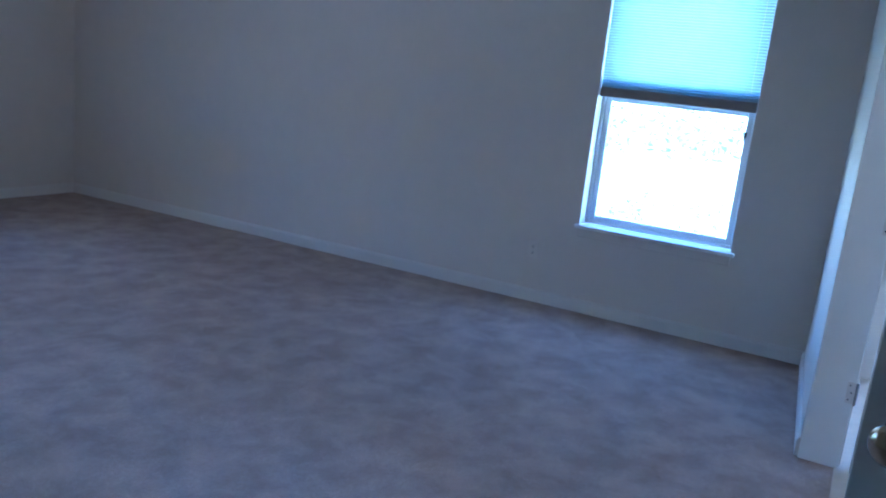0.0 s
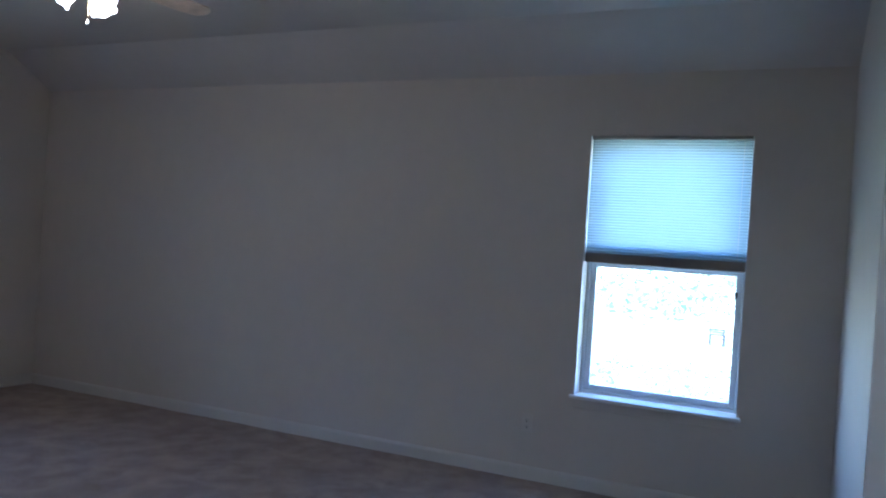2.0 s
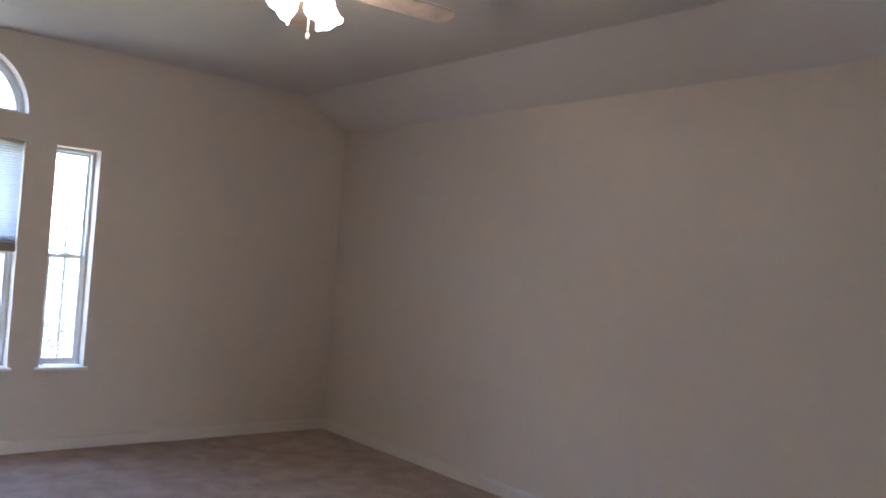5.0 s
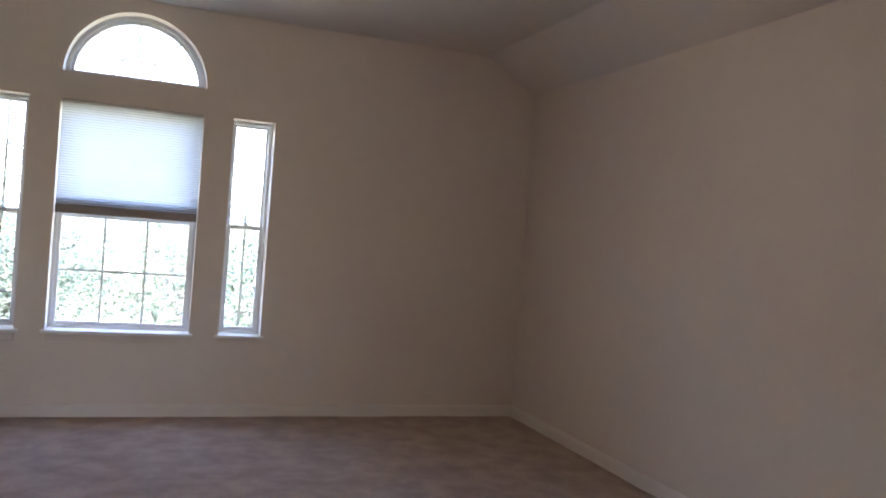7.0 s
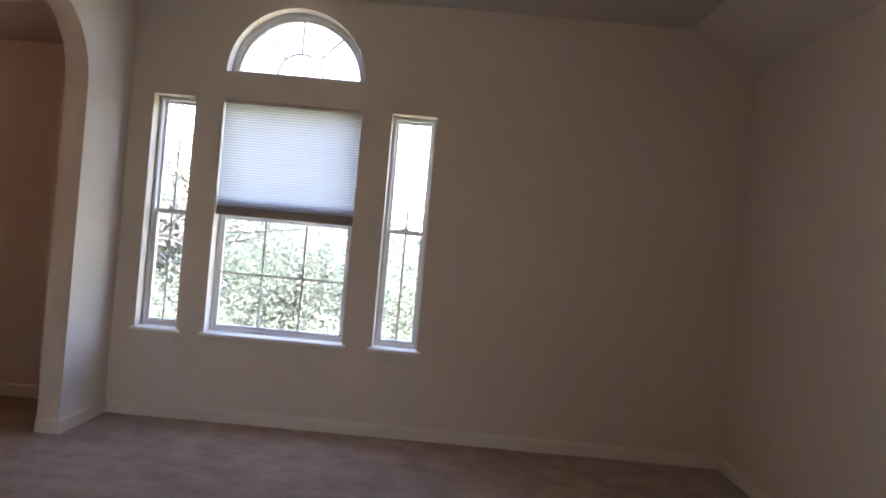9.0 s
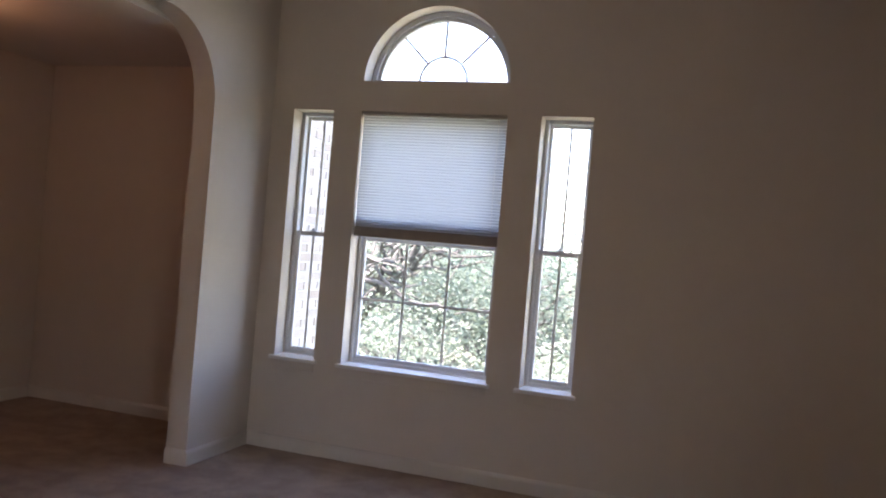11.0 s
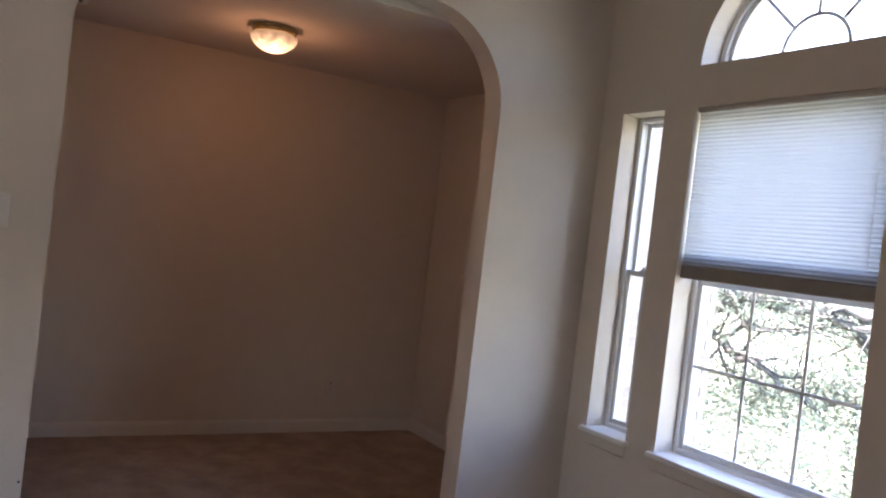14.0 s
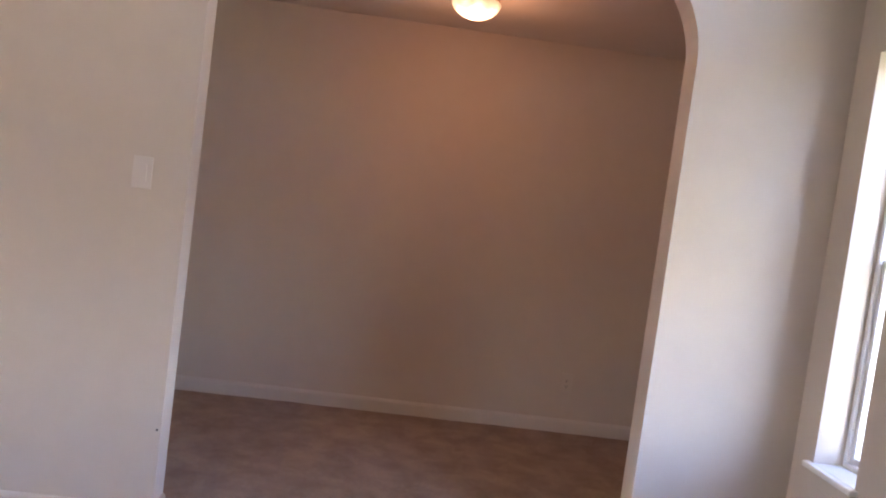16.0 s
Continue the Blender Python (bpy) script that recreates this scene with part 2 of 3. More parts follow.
def lathe(bm, prof, seg=32, at=(0, 0, 0), axis="z"):
    """Turns a profile of (radius, height) round an axis."""
    rings = []
    for r, h in prof:
        ring = []
        for i in range(seg):
            a = 2 * math.pi * i / seg
            p = (r * math.cos(a), r * math.sin(a), h)
            if axis == "y":
                p = (p[0], p[2], p[1])
            if axis == "x":
                p = (p[2], p[0], p[1])
            ring.append(bm.verts.new(Vector(at) + Vector(p)))
        rings.append(ring)
    for a, b in zip(rings, rings[1:]):
        for i in range(seg):
            bm.faces.new((a[i], a[(i + 1) % seg], b[(i + 1) % seg], b[i]))
    for ring in (rings[0], rings[-1]):
        if (ring[0].co - ring[seg // 2].co).length > 1e-5:
            bm.faces.new(ring)
    bmesh.ops.remove_doubles(bm, verts=bm.verts[:], dist=1e-6)
    return bm


def tube(bm, pts, rad, seg=8):
    """A round bar through points; rad may be a list."""
    pts = [Vector(p) for p in pts]
    rads = rad if isinstance(rad, (list, tuple)) else [rad] * len(pts)
    rings = []
    for i, p in enumerate(pts):
        d = (pts[min(i + 1, len(pts) - 1)] - pts[max(i - 1, 0)]).normalized()
        up = Vector((0, 0, 1)) if abs(d.z) < 0.9 else Vector((1, 0, 0))
        u = d.cross(up).normalized()
        w = d.cross(u)
        rings.append([bm.verts.new(p + rads[i] * (math.cos(2 * math.pi * k / seg) * u + math.sin(2 * math.pi * k / seg) * w)) for k in range(seg)])
    for a, b in zip(rings, rings[1:]):
        for k in range(seg):
            bm.faces.new((a[k], a[(k + 1) % seg], b[(k + 1) % seg], b[k]))
    bm.faces.new(rings[0])
    bm.faces.new(rings[-1])
    return bm


def columns(us, solid, place):
    """A wall as upright slices: solid(u) lists its (bottom, top) spans, place(u, depth 0 or 1, z) puts them in the room."""
    bm = bmesh.new()
    cache = {}

    def vert(u, d, z):
        key = (round(u, 5), d, round(z, 5))
        if key not in cache:
            cache[key] = bm.verts.new(place(u, d, z))
        return cache[key]

    cells = []
    for a, b in zip(us, us[1:]):
        e = (b - a) * 1e-5
        cells.append((a, b, solid(a + e), solid(b - e)))
    for k, (a, b, sa, sb) in enumerate(cells):
        before = [tuple(round(z, 3) for z in s) for s in cells[k - 1][3]] if k else None
        after = [tuple(round(z, 3) for z in s) for s in cells[k + 1][2]] if k + 1 < len(cells) else None
        for (b0, t0), (b1, t1) in zip(sa, sb):
            v = [vert(u, d, z) for u, d, z in ((a, 0, b0), (b, 0, b1), (b, 0, t1), (a, 0, t0), (a, 1, b0), (b, 1, b1), (b, 1, t1), (a, 1, t0))]
            quads = [(0, 1, 2, 3), (5, 4, 7, 6), (0, 4, 5, 1), (3, 2, 6, 7)]
            if before is None or (round(b0, 3), round(t0, 3)) not in before:
                quads.append((0, 3, 7, 4))
            if after is None or (round(b1, 3), round(t1, 3)) not in after:
                quads.append((1, 5, 6, 2))
            for q in quads:
                w = list(dict.fromkeys(v[n] for n in q))
                if len(w) > 2 and bm.faces.get(w) is None:
                    bm.faces.new(w)
    return bm


def structure(name, bm, material, label, category, smooth=False):
    return tagged(part(name, bm, material, None, "", smooth), label, category, "", "structure")


# ---------------------------------------------------------------- the plan
XW, YW = 0.0, 0.0                  # inner faces of the east and north walls
XA, XA2 = -3.91, -4.04             # the arch wall
YB = -6.205                        # wall with the bathroom door
CEIL_H, EDGE_H, SLOPE = 2.74, 2.49, 0.42
ALC_X, ALC_Y, ALC_H = -5.80, 0.185, 2.335
XH, YH = -6.4, -7.30               # ends of the entry passage
WIN_B, WIN_T = 0.546, 2.045
SIDE = ((-3.765, -3.500), (-2.250, -1.966))
MID = (-3.322, -2.440)
FAN_R = (MID[1] - MID[0]) / 2
FAN_C, FAN_B = (MID[0] + MID[1]) / 2, 2.222
ONE = (-5.658, -4.736)
ONE_T = 2.122
ARCH = (-2.364, -0.597)
ARCH_T, ARCH_R = 2.37, 0.42
BATH = (-3.25, -1.33)
DOOR_T = 2.05
THICK = 0.20


def ceil_at(x):
    return CEIL_H if x < -SLOPE else CEIL_H + (EDGE_H - CEIL_H) * (x + SLOPE) / SLOPE


def north_solid(u):
    top = ceil_at(min(u, 0)) + 0.05
    if MID[0] < u < MID[1]:
        arc = FAN_B + 0.98 * math.sqrt(max(0, FAN_R ** 2 - (u - FAN_C) ** 2))
        return [(0, WIN_B), (WIN_T, FAN_B), (arc, top)]
    for a, b in SIDE:
        if a < u < b:
            return [(0, WIN_B), (WIN_T, top)]
    return [(0, top)]


us = sorted({XA2, 0.0, -SLOPE, *MID, *(x for s in SIDE for x in s), *(FAN_C - FAN_R * math.cos(math.pi * i / 40) for i in range(41))})
structure("wall_north", columns(us, north_solid, lambda u, d, z: (u, YW + d * THICK, z)), WALL, "beige painted wall with three windows and a half-round window", "wall")


def east_solid(u):
    if ONE[0] < u < ONE[1]:
        return [(0, WIN_B), (ONE_T, EDGE_H + 0.05)]
    return [(0, EDGE_H + 0.05)]


structure("wall_east", columns([YH, ONE[0], ONE[1], 0.2], east_solid, lambda u, d, z: (XW + d * THICK, u, z)), WALL, "long plain beige painted wall with one window", "wall")


def arch_solid(u):
    if ARCH[0] < u < ARCH[1]:
        t = min(u - ARCH[0], ARCH[1] - u)
        z = ARCH_T if t >= ARCH_R else ARCH_T - ARCH_R + math.sqrt(max(0, ARCH_R ** 2 - (ARCH_R - t) ** 2))
        return [(z, CEIL_H + 0.05)]
    return [(0, CEIL_H + 0.05)]


arcs = [ARCH_R * (1 - math.cos(math.pi / 2 * i / 16)) for i in range(17)]
WEST_END = -4.05
us = sorted({WEST_END, YW, *(ARCH[0] + a for a in arcs), *(ARCH[1] - a for a in arcs)})
structure("wall_arch", columns(us, arch_solid, lambda u, d, z: (XA + d * (XA2 - XA), u, z)), WALL, "beige painted partition wall with a round-cornered archway", "wall")


def bath_solid(u):
    if u < BATH[1]:
        return [(DOOR_T, CEIL_H + 0.05)]
    return [(0, CEIL_H + 0.05)]


BX = -3.25
structure("wall_south", columns([BX, BATH[1], 0.0], bath_solid, lambda u, d, z: (u, YB - 0.19 if d else YB - 0.028 + (0.085 * (u - BATH[1]) / 1.33 if u > BATH[1] else 0.0), z)), WALL, "beige painted wall with a bathroom doorway", "wall")
bm = boxed(XH - 0.1, BX - 0.004, YH - 0.1, YH, 0, CEIL_H + 0.05)
box(bm, BX - 0.12, BX - 0.004, YH + 0.004, YB - 0.34, 0, CEIL_H + 0.05)
box(bm, BX - 0.12, BX - 0.004, YB - 0.336, YB - 0.004, DOOR_T, CEIL_H + 0.05)
structure("wall_entry_south", bm, WALL, "plain beige painted wall of the entry passage", "wall")
structure("wall_entry_west", boxed(XH - 0.1, XH, YH + 0.004, WEST_END - 0.004, 0, CEIL_H + 0.05), WALL, "plain beige painted wall at the passage end", "wall")
structure("wall_entry_north", boxed(XH - 0.1, XA2 - 0.004, WEST_END, WEST_END + 0.12, 0, CEIL_H + 0.05), WALL, "plain beige painted wall of the entry passage", "wall")
structure("wall_alcove_back", boxed(ALC_X - 0.12, ALC_X, -3.2, ALC_Y + 0.2, 0, ALC_H + 0.05), WALL, "plain beige painted back wall of the alcove", "wall")
structure("wall_alcove_north", boxed(ALC_X + 0.004, XA2 - 0.004, ALC_Y, ALC_Y + 0.2, 0, ALC_H + 0.05), WALL, "plain beige painted end wall of the alcove", "wall")
structure("wall_alcove_south", boxed(ALC_X + 0.004, XA2 - 0.004, -3.2, -3.08, 0, ALC_H + 0.05), WALL, "plain beige painted end wall of the alcove", "wall")
bm = boxed(-2.9, -2.8, -7.9, YB - 0.194, 0, 2.5)
box(bm, -2.796, 0.0, -8.0, -7.9, 0, 2.5)
structure("wall_bathroom", bm, WALL, "plain beige painted walls of the bathroom", "wall")

# ceilings
bm = bmesh.new()
prof = [(XH - 0.1, CEIL_H), (-SLOPE, CEIL_H), (0.0, EDGE_H), (0.2, EDGE_H - 0.12)]
for a, b in zip(prof, prof[1:]):
    v = [bm.verts.new((x, y, z)) for (x, z), y in ((a, YH - 0.1), (b, YH - 0.1), (b, 0.2), (a, 0.2))]
    w = [bm.verts.new((q.co.x, q.co.y, 3.0)) for q in v]
    bm.faces.new(v)
    bm.faces.new(w)
    for i in range(4):
        bm.faces.new((v[i], v[(i + 1) % 4], w[(i + 1) % 4], w[i]))
structure("ceiling", bm, CEIL, "white textured ceiling with a sloped edge along one wall", "ceiling")
structure("ceiling_alcove", boxed(ALC_X - 0.12, XA2 - 0.004, -3.2, ALC_Y + 0.2, ALC_H, ALC_H + 0.25), CEIL, "lower white textured ceiling of the alcove", "ceiling")
structure("ceiling_bathroom", boxed(-2.9, 0.0, -8.0, YB - 0.194, 2.45, 2.6), CEIL, "white bathroom ceiling", "ceiling")

# floor: one sheet of carpet with a softly uneven pile
bm = bmesh.new()
bmesh.ops.create_grid(bm, x_segments=130, y_segments=154, size=0.5)
for v in bm.verts:
    x, y = -3.1 + v.co.x * 6.7, -3.45 + v.co.y * 7.9
    v.co = Vector((x, y, 0.003 * noise.noise(Vector((x * 2.1, y * 2.1, 0))) + 0.002 * noise.noise(Vector((x * 7, y * 7, 3)))))
structure("floor", bm, CARPET, "beige cut-pile carpet with vacuum and foot marks", "carpet", True)
structure("floor_bathroom", boxed(-2.8, 0.0, -7.9, YB - 0.17, -0.010, 0.008), TILE, "beige ceramic tile floor of the bathroom", "floor")


def baseboard(points):
    """Runs of skirting board; each is (start, end, normal)."""
    bm = bmesh.new()
    for (x0, y0), (x1, y1), (nx, ny) in points:
        sec = ((0.0, -0.02), (0.013, -0.02), (0.013, 0.066), (0.009, 0.076), (0.004, 0.083), (0.0, 0.083))
        a = [bm.verts.new((x0 + nx * d, y0 + ny * d, z)) for d, z in sec]
        b = [bm.verts.new((x1 + nx * d, y1 + ny * d, z)) for d, z in sec]
        for i in range(6):
            bm.faces.new((a[i], a[(i + 1) % 6], b[(i + 1) % 6], b[i]))
        bm.faces.new(a)
        bm.faces.new(b)
    return bm


def base(name, *runs):
    structure(name, baseboard(runs), SKIRT, "white painted wooden baseboard along the carpet", "baseboard")


base("baseboard_north", ((XA + 0.013, YW), (-0.013, YW), (0, -1)))
base("baseboard_east", ((XW, YB + 0.013), (XW, YW), (-1, 0)))
base("baseboard_arch", ((XA, ARCH[1] - 0.013), (XA, YW), (1, 0)), ((XA, WEST_END), (XA, ARCH[0] + 0.013), (1, 0)),
     ((XA, ARCH[1]), (XA2, ARCH[1]), (0, -1)), ((XA, ARCH[0]), (XA2, ARCH[0]), (0, 1)))
base("baseboard_south", ((BATH[1] + 0.002, YB - 0.028), (-0.013, YB + 0.057), (0, 1)))
base("baseboard_alcove", ((ALC_X, -3.08), (ALC_X, ALC_Y), (1, 0)), ((ALC_X + 0.013, ALC_Y), (XA2 - 0.004, ALC_Y), (0, -1)))


# ---------------------------------------------------------------- windows
def pane(parent, x0, x1, y0, y1, z0, z1):
    ob = part("pane", boxed(x0, x1, y0, y1, z0, z1), GLASS, parent, "clear window glass")
    ob.visible_shadow = False
    return ob


def sash(parent, x0, x1, y, z0, z1, uprights=(), levels=(), w=0.032, t=0.026, name="sash"):
    """A sash in a wall that runs along x: rails, glass and thin glazing bars. y: its inner face."""
    bm = boxed(x0, x0 + w, y, y + t, z0, z1, 0.003)
    box(bm, x1 - w, x1, y, y + t, z0, z1, 0.003)
    box(bm, x0 + w, x1 - w, y + 0.001, y + t - 0.001, z0, z0 + w, 0.003)
    box(bm, x0 + w, x1 - w, y + 0.001, y + t - 0.001, z1 - w, z1, 0.003)
    s = part(name, bm, VINYL, parent)
    pane(s, x0 + w - 0.004, x1 - w + 0.004, y + t / 2 - 0.002, y + t / 2 + 0.002, z0 + w - 0.004, z1 - w + 0.004)
    for u in uprights:
        part("muntin", boxed(u - 0.007, u + 0.007, y + t / 2 - 0.009, y + t / 2 - 0.003, z0 + w, z1 - w, 0.002), VINYL, s)
    for z in levels:
        part("muntin", boxed(x0 + w, x1 - w, y + t / 2 - 0.010, y + t / 2 - 0.0035, z - 0.007, z + 0.007, 0.002), VINYL, s)
    return s


def window_frame(parent, x0, x1, z0, z1, y=0.106, d=0.075, w=0.021):
    bm = boxed(x0, x0 + w, y, y + d, z0, z1, 0.003)
    box(bm, x1 - w, x1, y, y + d, z0, z1, 0.003)
    box(bm, x0 + w, x1 - w, y, y + d, z0, z0 + w, 0.003)
    box(bm, x0 + w, x1 - w, y, y + d, z1 - w, z1, 0.003)
    return part("window_frame", bm, VINYL, parent, "grey-white window frame")


def stool(parent, x0, x1, z, horn=0.025):
    bm = boxed(x0 - horn, x1 + horn, -0.032, -0.001, z - 0.006, z + 0.016, 0.006, 2)
    box(bm, x0 + 0.001, x1 - 0.001, -0.003, 0.105, z - 0.004, z + 0.0155, 0.0)
    part("window_sill", bm, TRIM, parent, "white painted window sill with rounded nosing")
    part("apron", boxed(x0 - 0.005, x1 + 0.005, -0.009, -0.0005, z - 0.062, z - 0.0065, 0.004), WALL, parent)


def double_hung(name, x0, x1, z0, z1, meet, uprights=(), levels=(), upper=True, label=""):
    w = thing(name, label, "window", (0, 0, 0), "structure")
    f = 0.018
    window_frame(w, x0 + 0.002, x1 - 0.002, z0 + 0.016, z1 - 0.002)
    if upper:
        sash(w, x0 + f, x1 - f, 0.149, meet - 0.014, z1 - f, uprights, (), 0.023, 0.024, "upper_sash")
    s = sash(w, x0 + f, x1 - f, 0.119, z0 + 0.034, meet + 0.014, uprights, levels, 0.026, 0.026, "lower_sash")
    bm = boxed((x0 + x1) / 2 - 0.022, (x0 + x1) / 2 + 0.022, 0.111, 0.136, meet + 0.0145, meet + 0.022, 0.003)
    lathe(bm, [(0.011, 0.0), (0.011, 0.012), (0.006, 0.015)], 12, ((x0 + x1) / 2, 0.123, meet + 0.021))
    part("sash_lock", bm, VINYL, s)
    stool(w, x0, x1, z0)
    return w


MEET = 1.305
for i, (a, b) in enumerate(SIDE):
    double_hung("window_%d" % (i + 1), a, b, WIN_B, WIN_T, MEET, ((a + b) / 2,), (), True, "narrow white double-hung window with one glazing bar")
mw = MID[1] - MID[0]
third = (mw - 0.088) / 3
bars = (MID[0] + 0.044 + third, MID[0] + 0.044 + 2 * third)
mid_window = double_hung("window_3", MID[0], MID[1], WIN_B, WIN_T, MEET, bars, (0.944,), True, "wide white double-hung window with six lower panes")

# half-round window over the middle one
fan_window = thing("window_4", "half-round white window with sunburst glazing bars", "window", (0, 0, 0), "structure")


def arc_band(bm, r0, r1, y0, y1, n=40, cx=FAN_C, cz=FAN_B, a0=0.0, a1=math.pi):
    rows = []
    for i in range(n + 1):
        a = a0 + (a1 - a0) * i / n
        c, s = math.cos(a), 0.98 * math.sin(a)
        rows.append([bm.verts.new((cx + r * c, y, cz + r * s)) for r, y in ((r0, y0), (r1, y0), (r1, y1), (r0, y1))])
    for a, b in zip(rows, rows[1:]):
        for k in range(4):
            bm.faces.new((a[k], a[(k + 1) % 4], b[(k + 1) % 4], b[k]))
    bm.faces.new(rows[0])
    bm.faces.new(rows[-1])
    return bm


bm = arc_band(bmesh.new(), FAN_R - 0.03, FAN_R - 0.002, 0.106, 0.176)
arc_band(bm, FAN_R - 0.052, FAN_R - 0.031, 0.123, 0.161)
box(bm, MID[0] + 0.03, MID[1] - 0.03, 0.108, 0.174, FAN_B + 0.002, FAN_B + 0.03, 0.003)
part("window_frame", bm, VINYL, fan_window, "curved grey-white window frame")
part("muntin", arc_band(bmesh.new(), 0.139, 0.153, 0.133, 0.141, 24, FAN_C, FAN_B + 0.03), VINYL, fan_window)
for deg in (45, 90, 135):
    c, s = math.cos(radians(deg)), math.sin(radians(deg))
    bm = boxed(-0.007, 0.007, 0.1335, 0.1405, 0.153, FAN_R - 0.06)
    for v in bm.verts:
        x, z = v.co.x, v.co.z
        v.co.x, v.co.z = FAN_C + z * c + x * s, FAN_B + (0.03 if deg != 90 else 0.02) + z * s - x * c
    part("muntin", bm, VINYL, fan_window)
bm = bmesh.new()
ring = [bm.verts.new((FAN_C + (FAN_R - 0.04) * math.cos(math.pi * i / 32), 0.144, FAN_B + 0.02 + (FAN_R - 0.05) * math.sin(math.pi * i / 32))) for i in range(33)]
f = bm.faces.new(ring)
r = bmesh.ops.extrude_face_region(bm, geom=[f])
for v in r["geom"]:
    if isinstance(v, bmesh.types.BMVert):
        v.co.y += 0.004
g = part("pane", bm, GLASS, fan_window, "clear half-round window glass")
g.visible_shadow = False

# the single window, built along x and turned into the east wall
TURN = pose(0, 0, 0, 0, 0, -90)
one_window = thing("window_5", "white double-hung window with a plain lower pane", "window", (0, 0, 0), "structure")
a, b = -ONE[1], -ONE[0]
window_frame(one_window, a + 0.002, b - 0.002, WIN_B + 0.016, ONE_T - 0.002)
sash(one_window, a + 0.022, b - 0.022, 0.149, 1.351, ONE_T - 0.022, (), (), 0.026, 0.024, "upper_sash")
low = sash(one_window, a + 0.022, b - 0.022, 0.119, WIN_B + 0.036, 1.371, (), (), 0.034, 0.026, "lower_sash")
bm = boxed(b - 0.060, b - 0.045, 0.105, 0.119, 1.215, 1.25, 0.003)
box(bm, b - 0.060, b - 0.050, 0.101, 0.111, 1.207, 1.217, 0.002)
part("latch", bm, BLACK, low, "small black sash latch")
stool(one_window, a, b, WIN_B)
one_window.matrix_basis = TURN


def cellular_shade(name, x0, x1, z_top, z_bot, label, y=0.03, cell=0.0165, cloth=None):
    """A half-lowered honeycomb shade: head rail, pleated cloth front and back, bottom rail."""
    s = thing(name, label, "window shade", (0, 0, 0), "", "half-lowered cellular shades")
    part("head_rail", boxed(x0 + 0.004, x1 - 0.004, y - 0.02, y + 0.03, z_top - 0.022, z_top - 0.001, 0.004), HEAD, s, "beige head rail")
    z0, z1 = z_bot + 0.057, z_top - 0.021
    n = int((z1 - z0) / cell)
    for nm, yb, sgn in (("cloth", y, -1),):
        bm = bmesh.new()
        rows = []
        for i in range(2 * n + 1):
            z = z1 + (z0 - z1) * i / (2 * n)
            yy = yb + sgn * (0.004 if i % 2 else 0.0)
            row = []
            for k in range(13):
                u = k / 12
                sag = 0.0001 * noise.noise(Vector((u * 3, i * 0.31, yb * 90)))
                row.append(bm.verts.new((x0 + 0.007 + (x1 - x0 - 0.014) * u, yy + sag, z + 0.4 * sag)))
            rows.append(row)
        for p, q in zip(rows, rows[1:]):
            for k in range(12):
                bm.faces.new((p[k], p[k + 1], q[k + 1], q[k]))
        part(nm, bm, cloth or CLOTH, s, "pale pleated translucent cloth")
    for drop, depth in ((0.026, 0.012), (0.050, 0.020)):
        bm = bmesh.new()
        rows = [[bm.verts.new((x, y + depth + (0.004 if i % 2 else 0.0), z_bot + 0.056 + drop * i / 10)) for x in (x0 + 0.008, x1 - 0.008)] for i in range(11)]
        for p, q in zip(rows, rows[1:]):
            bm.faces.new((p[0], p[1], q[1], q[0]))
        part("stacked_cells", bm, cloth or CLOTH, s, "closed cells gathered over the rail")
    part("bottom_rail", boxed(x0 + 0.006, x1 - 0.006, y - 0.012, y + 0.026, z_bot, z_bot + 0.058, 0.006, 2), RAIL, s, "brown bottom rail")
    bm = tube(bmesh.new(), [(x1 - 0.05, y - 0.016, z_top - 0.02), (x1 - 0.051, y - 0.017, (z_top + z_bot) / 2), (x1 - 0.05, y - 0.016, z_bot + 0.06)], 0.0014, 6)
    part("lift_cord", bm, HEAD, s, "thin lift cord")
    return s


cellular_shade("cellular_shade", MID[0], MID[1], WIN_T, 1.314, "half-lowered pale cellular shade in the wide window")
# its bluish tint is the cooler light painted into the cloth
two = cellular_shade("cellular_shade", a, b, ONE_T, 1.362, "half-lowered pale cellular shade in the single window, cyan light cast in its colour", cloth=CYAN_CAST_CLOTH)
two.matrix_basis = TURN

# ---------------------------------------------------------------- fixtures
def switch_plate(y, z):
    t = thing("light_switch", "white rocker light switch plate beside the archway", "light switch", (XA, y, z))
    part("plate", boxed(0.0, 0.006, -0.035, 0.035, -0.057, 0.057, 0.003, 2), PLATE, t)
    bm = boxed(0.006, 0.0095, -0.0165, 0.0165, -0.033, 0.033, 0.0015)
    part("rocker", bm, PLATE, t)
    for s in (-1, 1):
        part("screw", lathe(bmesh.new(), [(0.003, 0.0062), (0.003, 0.007), (0.0, 0.0074)], 10, (0, 0, s * 0.048), "x"), PLATE, t)


switch_plate(-2.526, 1.288)


def outlet(m):
    t = thing("power_outlet", "almond duplex power outlet low on the wall", "power outlet", group="power outlets")
    part("plate", boxed(-0.035, 0.035, -0.006, 0.0, -0.057, 0.057, 0.003, 2), ALMOND, t)
    for z in (-0.02, 0.02):
        bm = lathe(bmesh.new(), [(0.016, -0.0062), (0.016, -0.0078), (0.0, -0.008)], 20, (0, 0, z), "y")
        sock = part("socket", bm, ALMOND, t)
        bm = boxed(-0.0075, -0.0055, -0.0092, -0.0075, z - 0.004, z + 0.006)
        box(bm, 0.0055, 0.0075, -0.0092, -0.0075, z - 0.004, z + 0.006)
        box(bm, -0.003, 0.003, -0.0092, -0.0075, z - 0.012, z - 0.007)
        part("slots", bm, SLOT, sock, "dark slots")
    t.matrix_basis = m
    return t


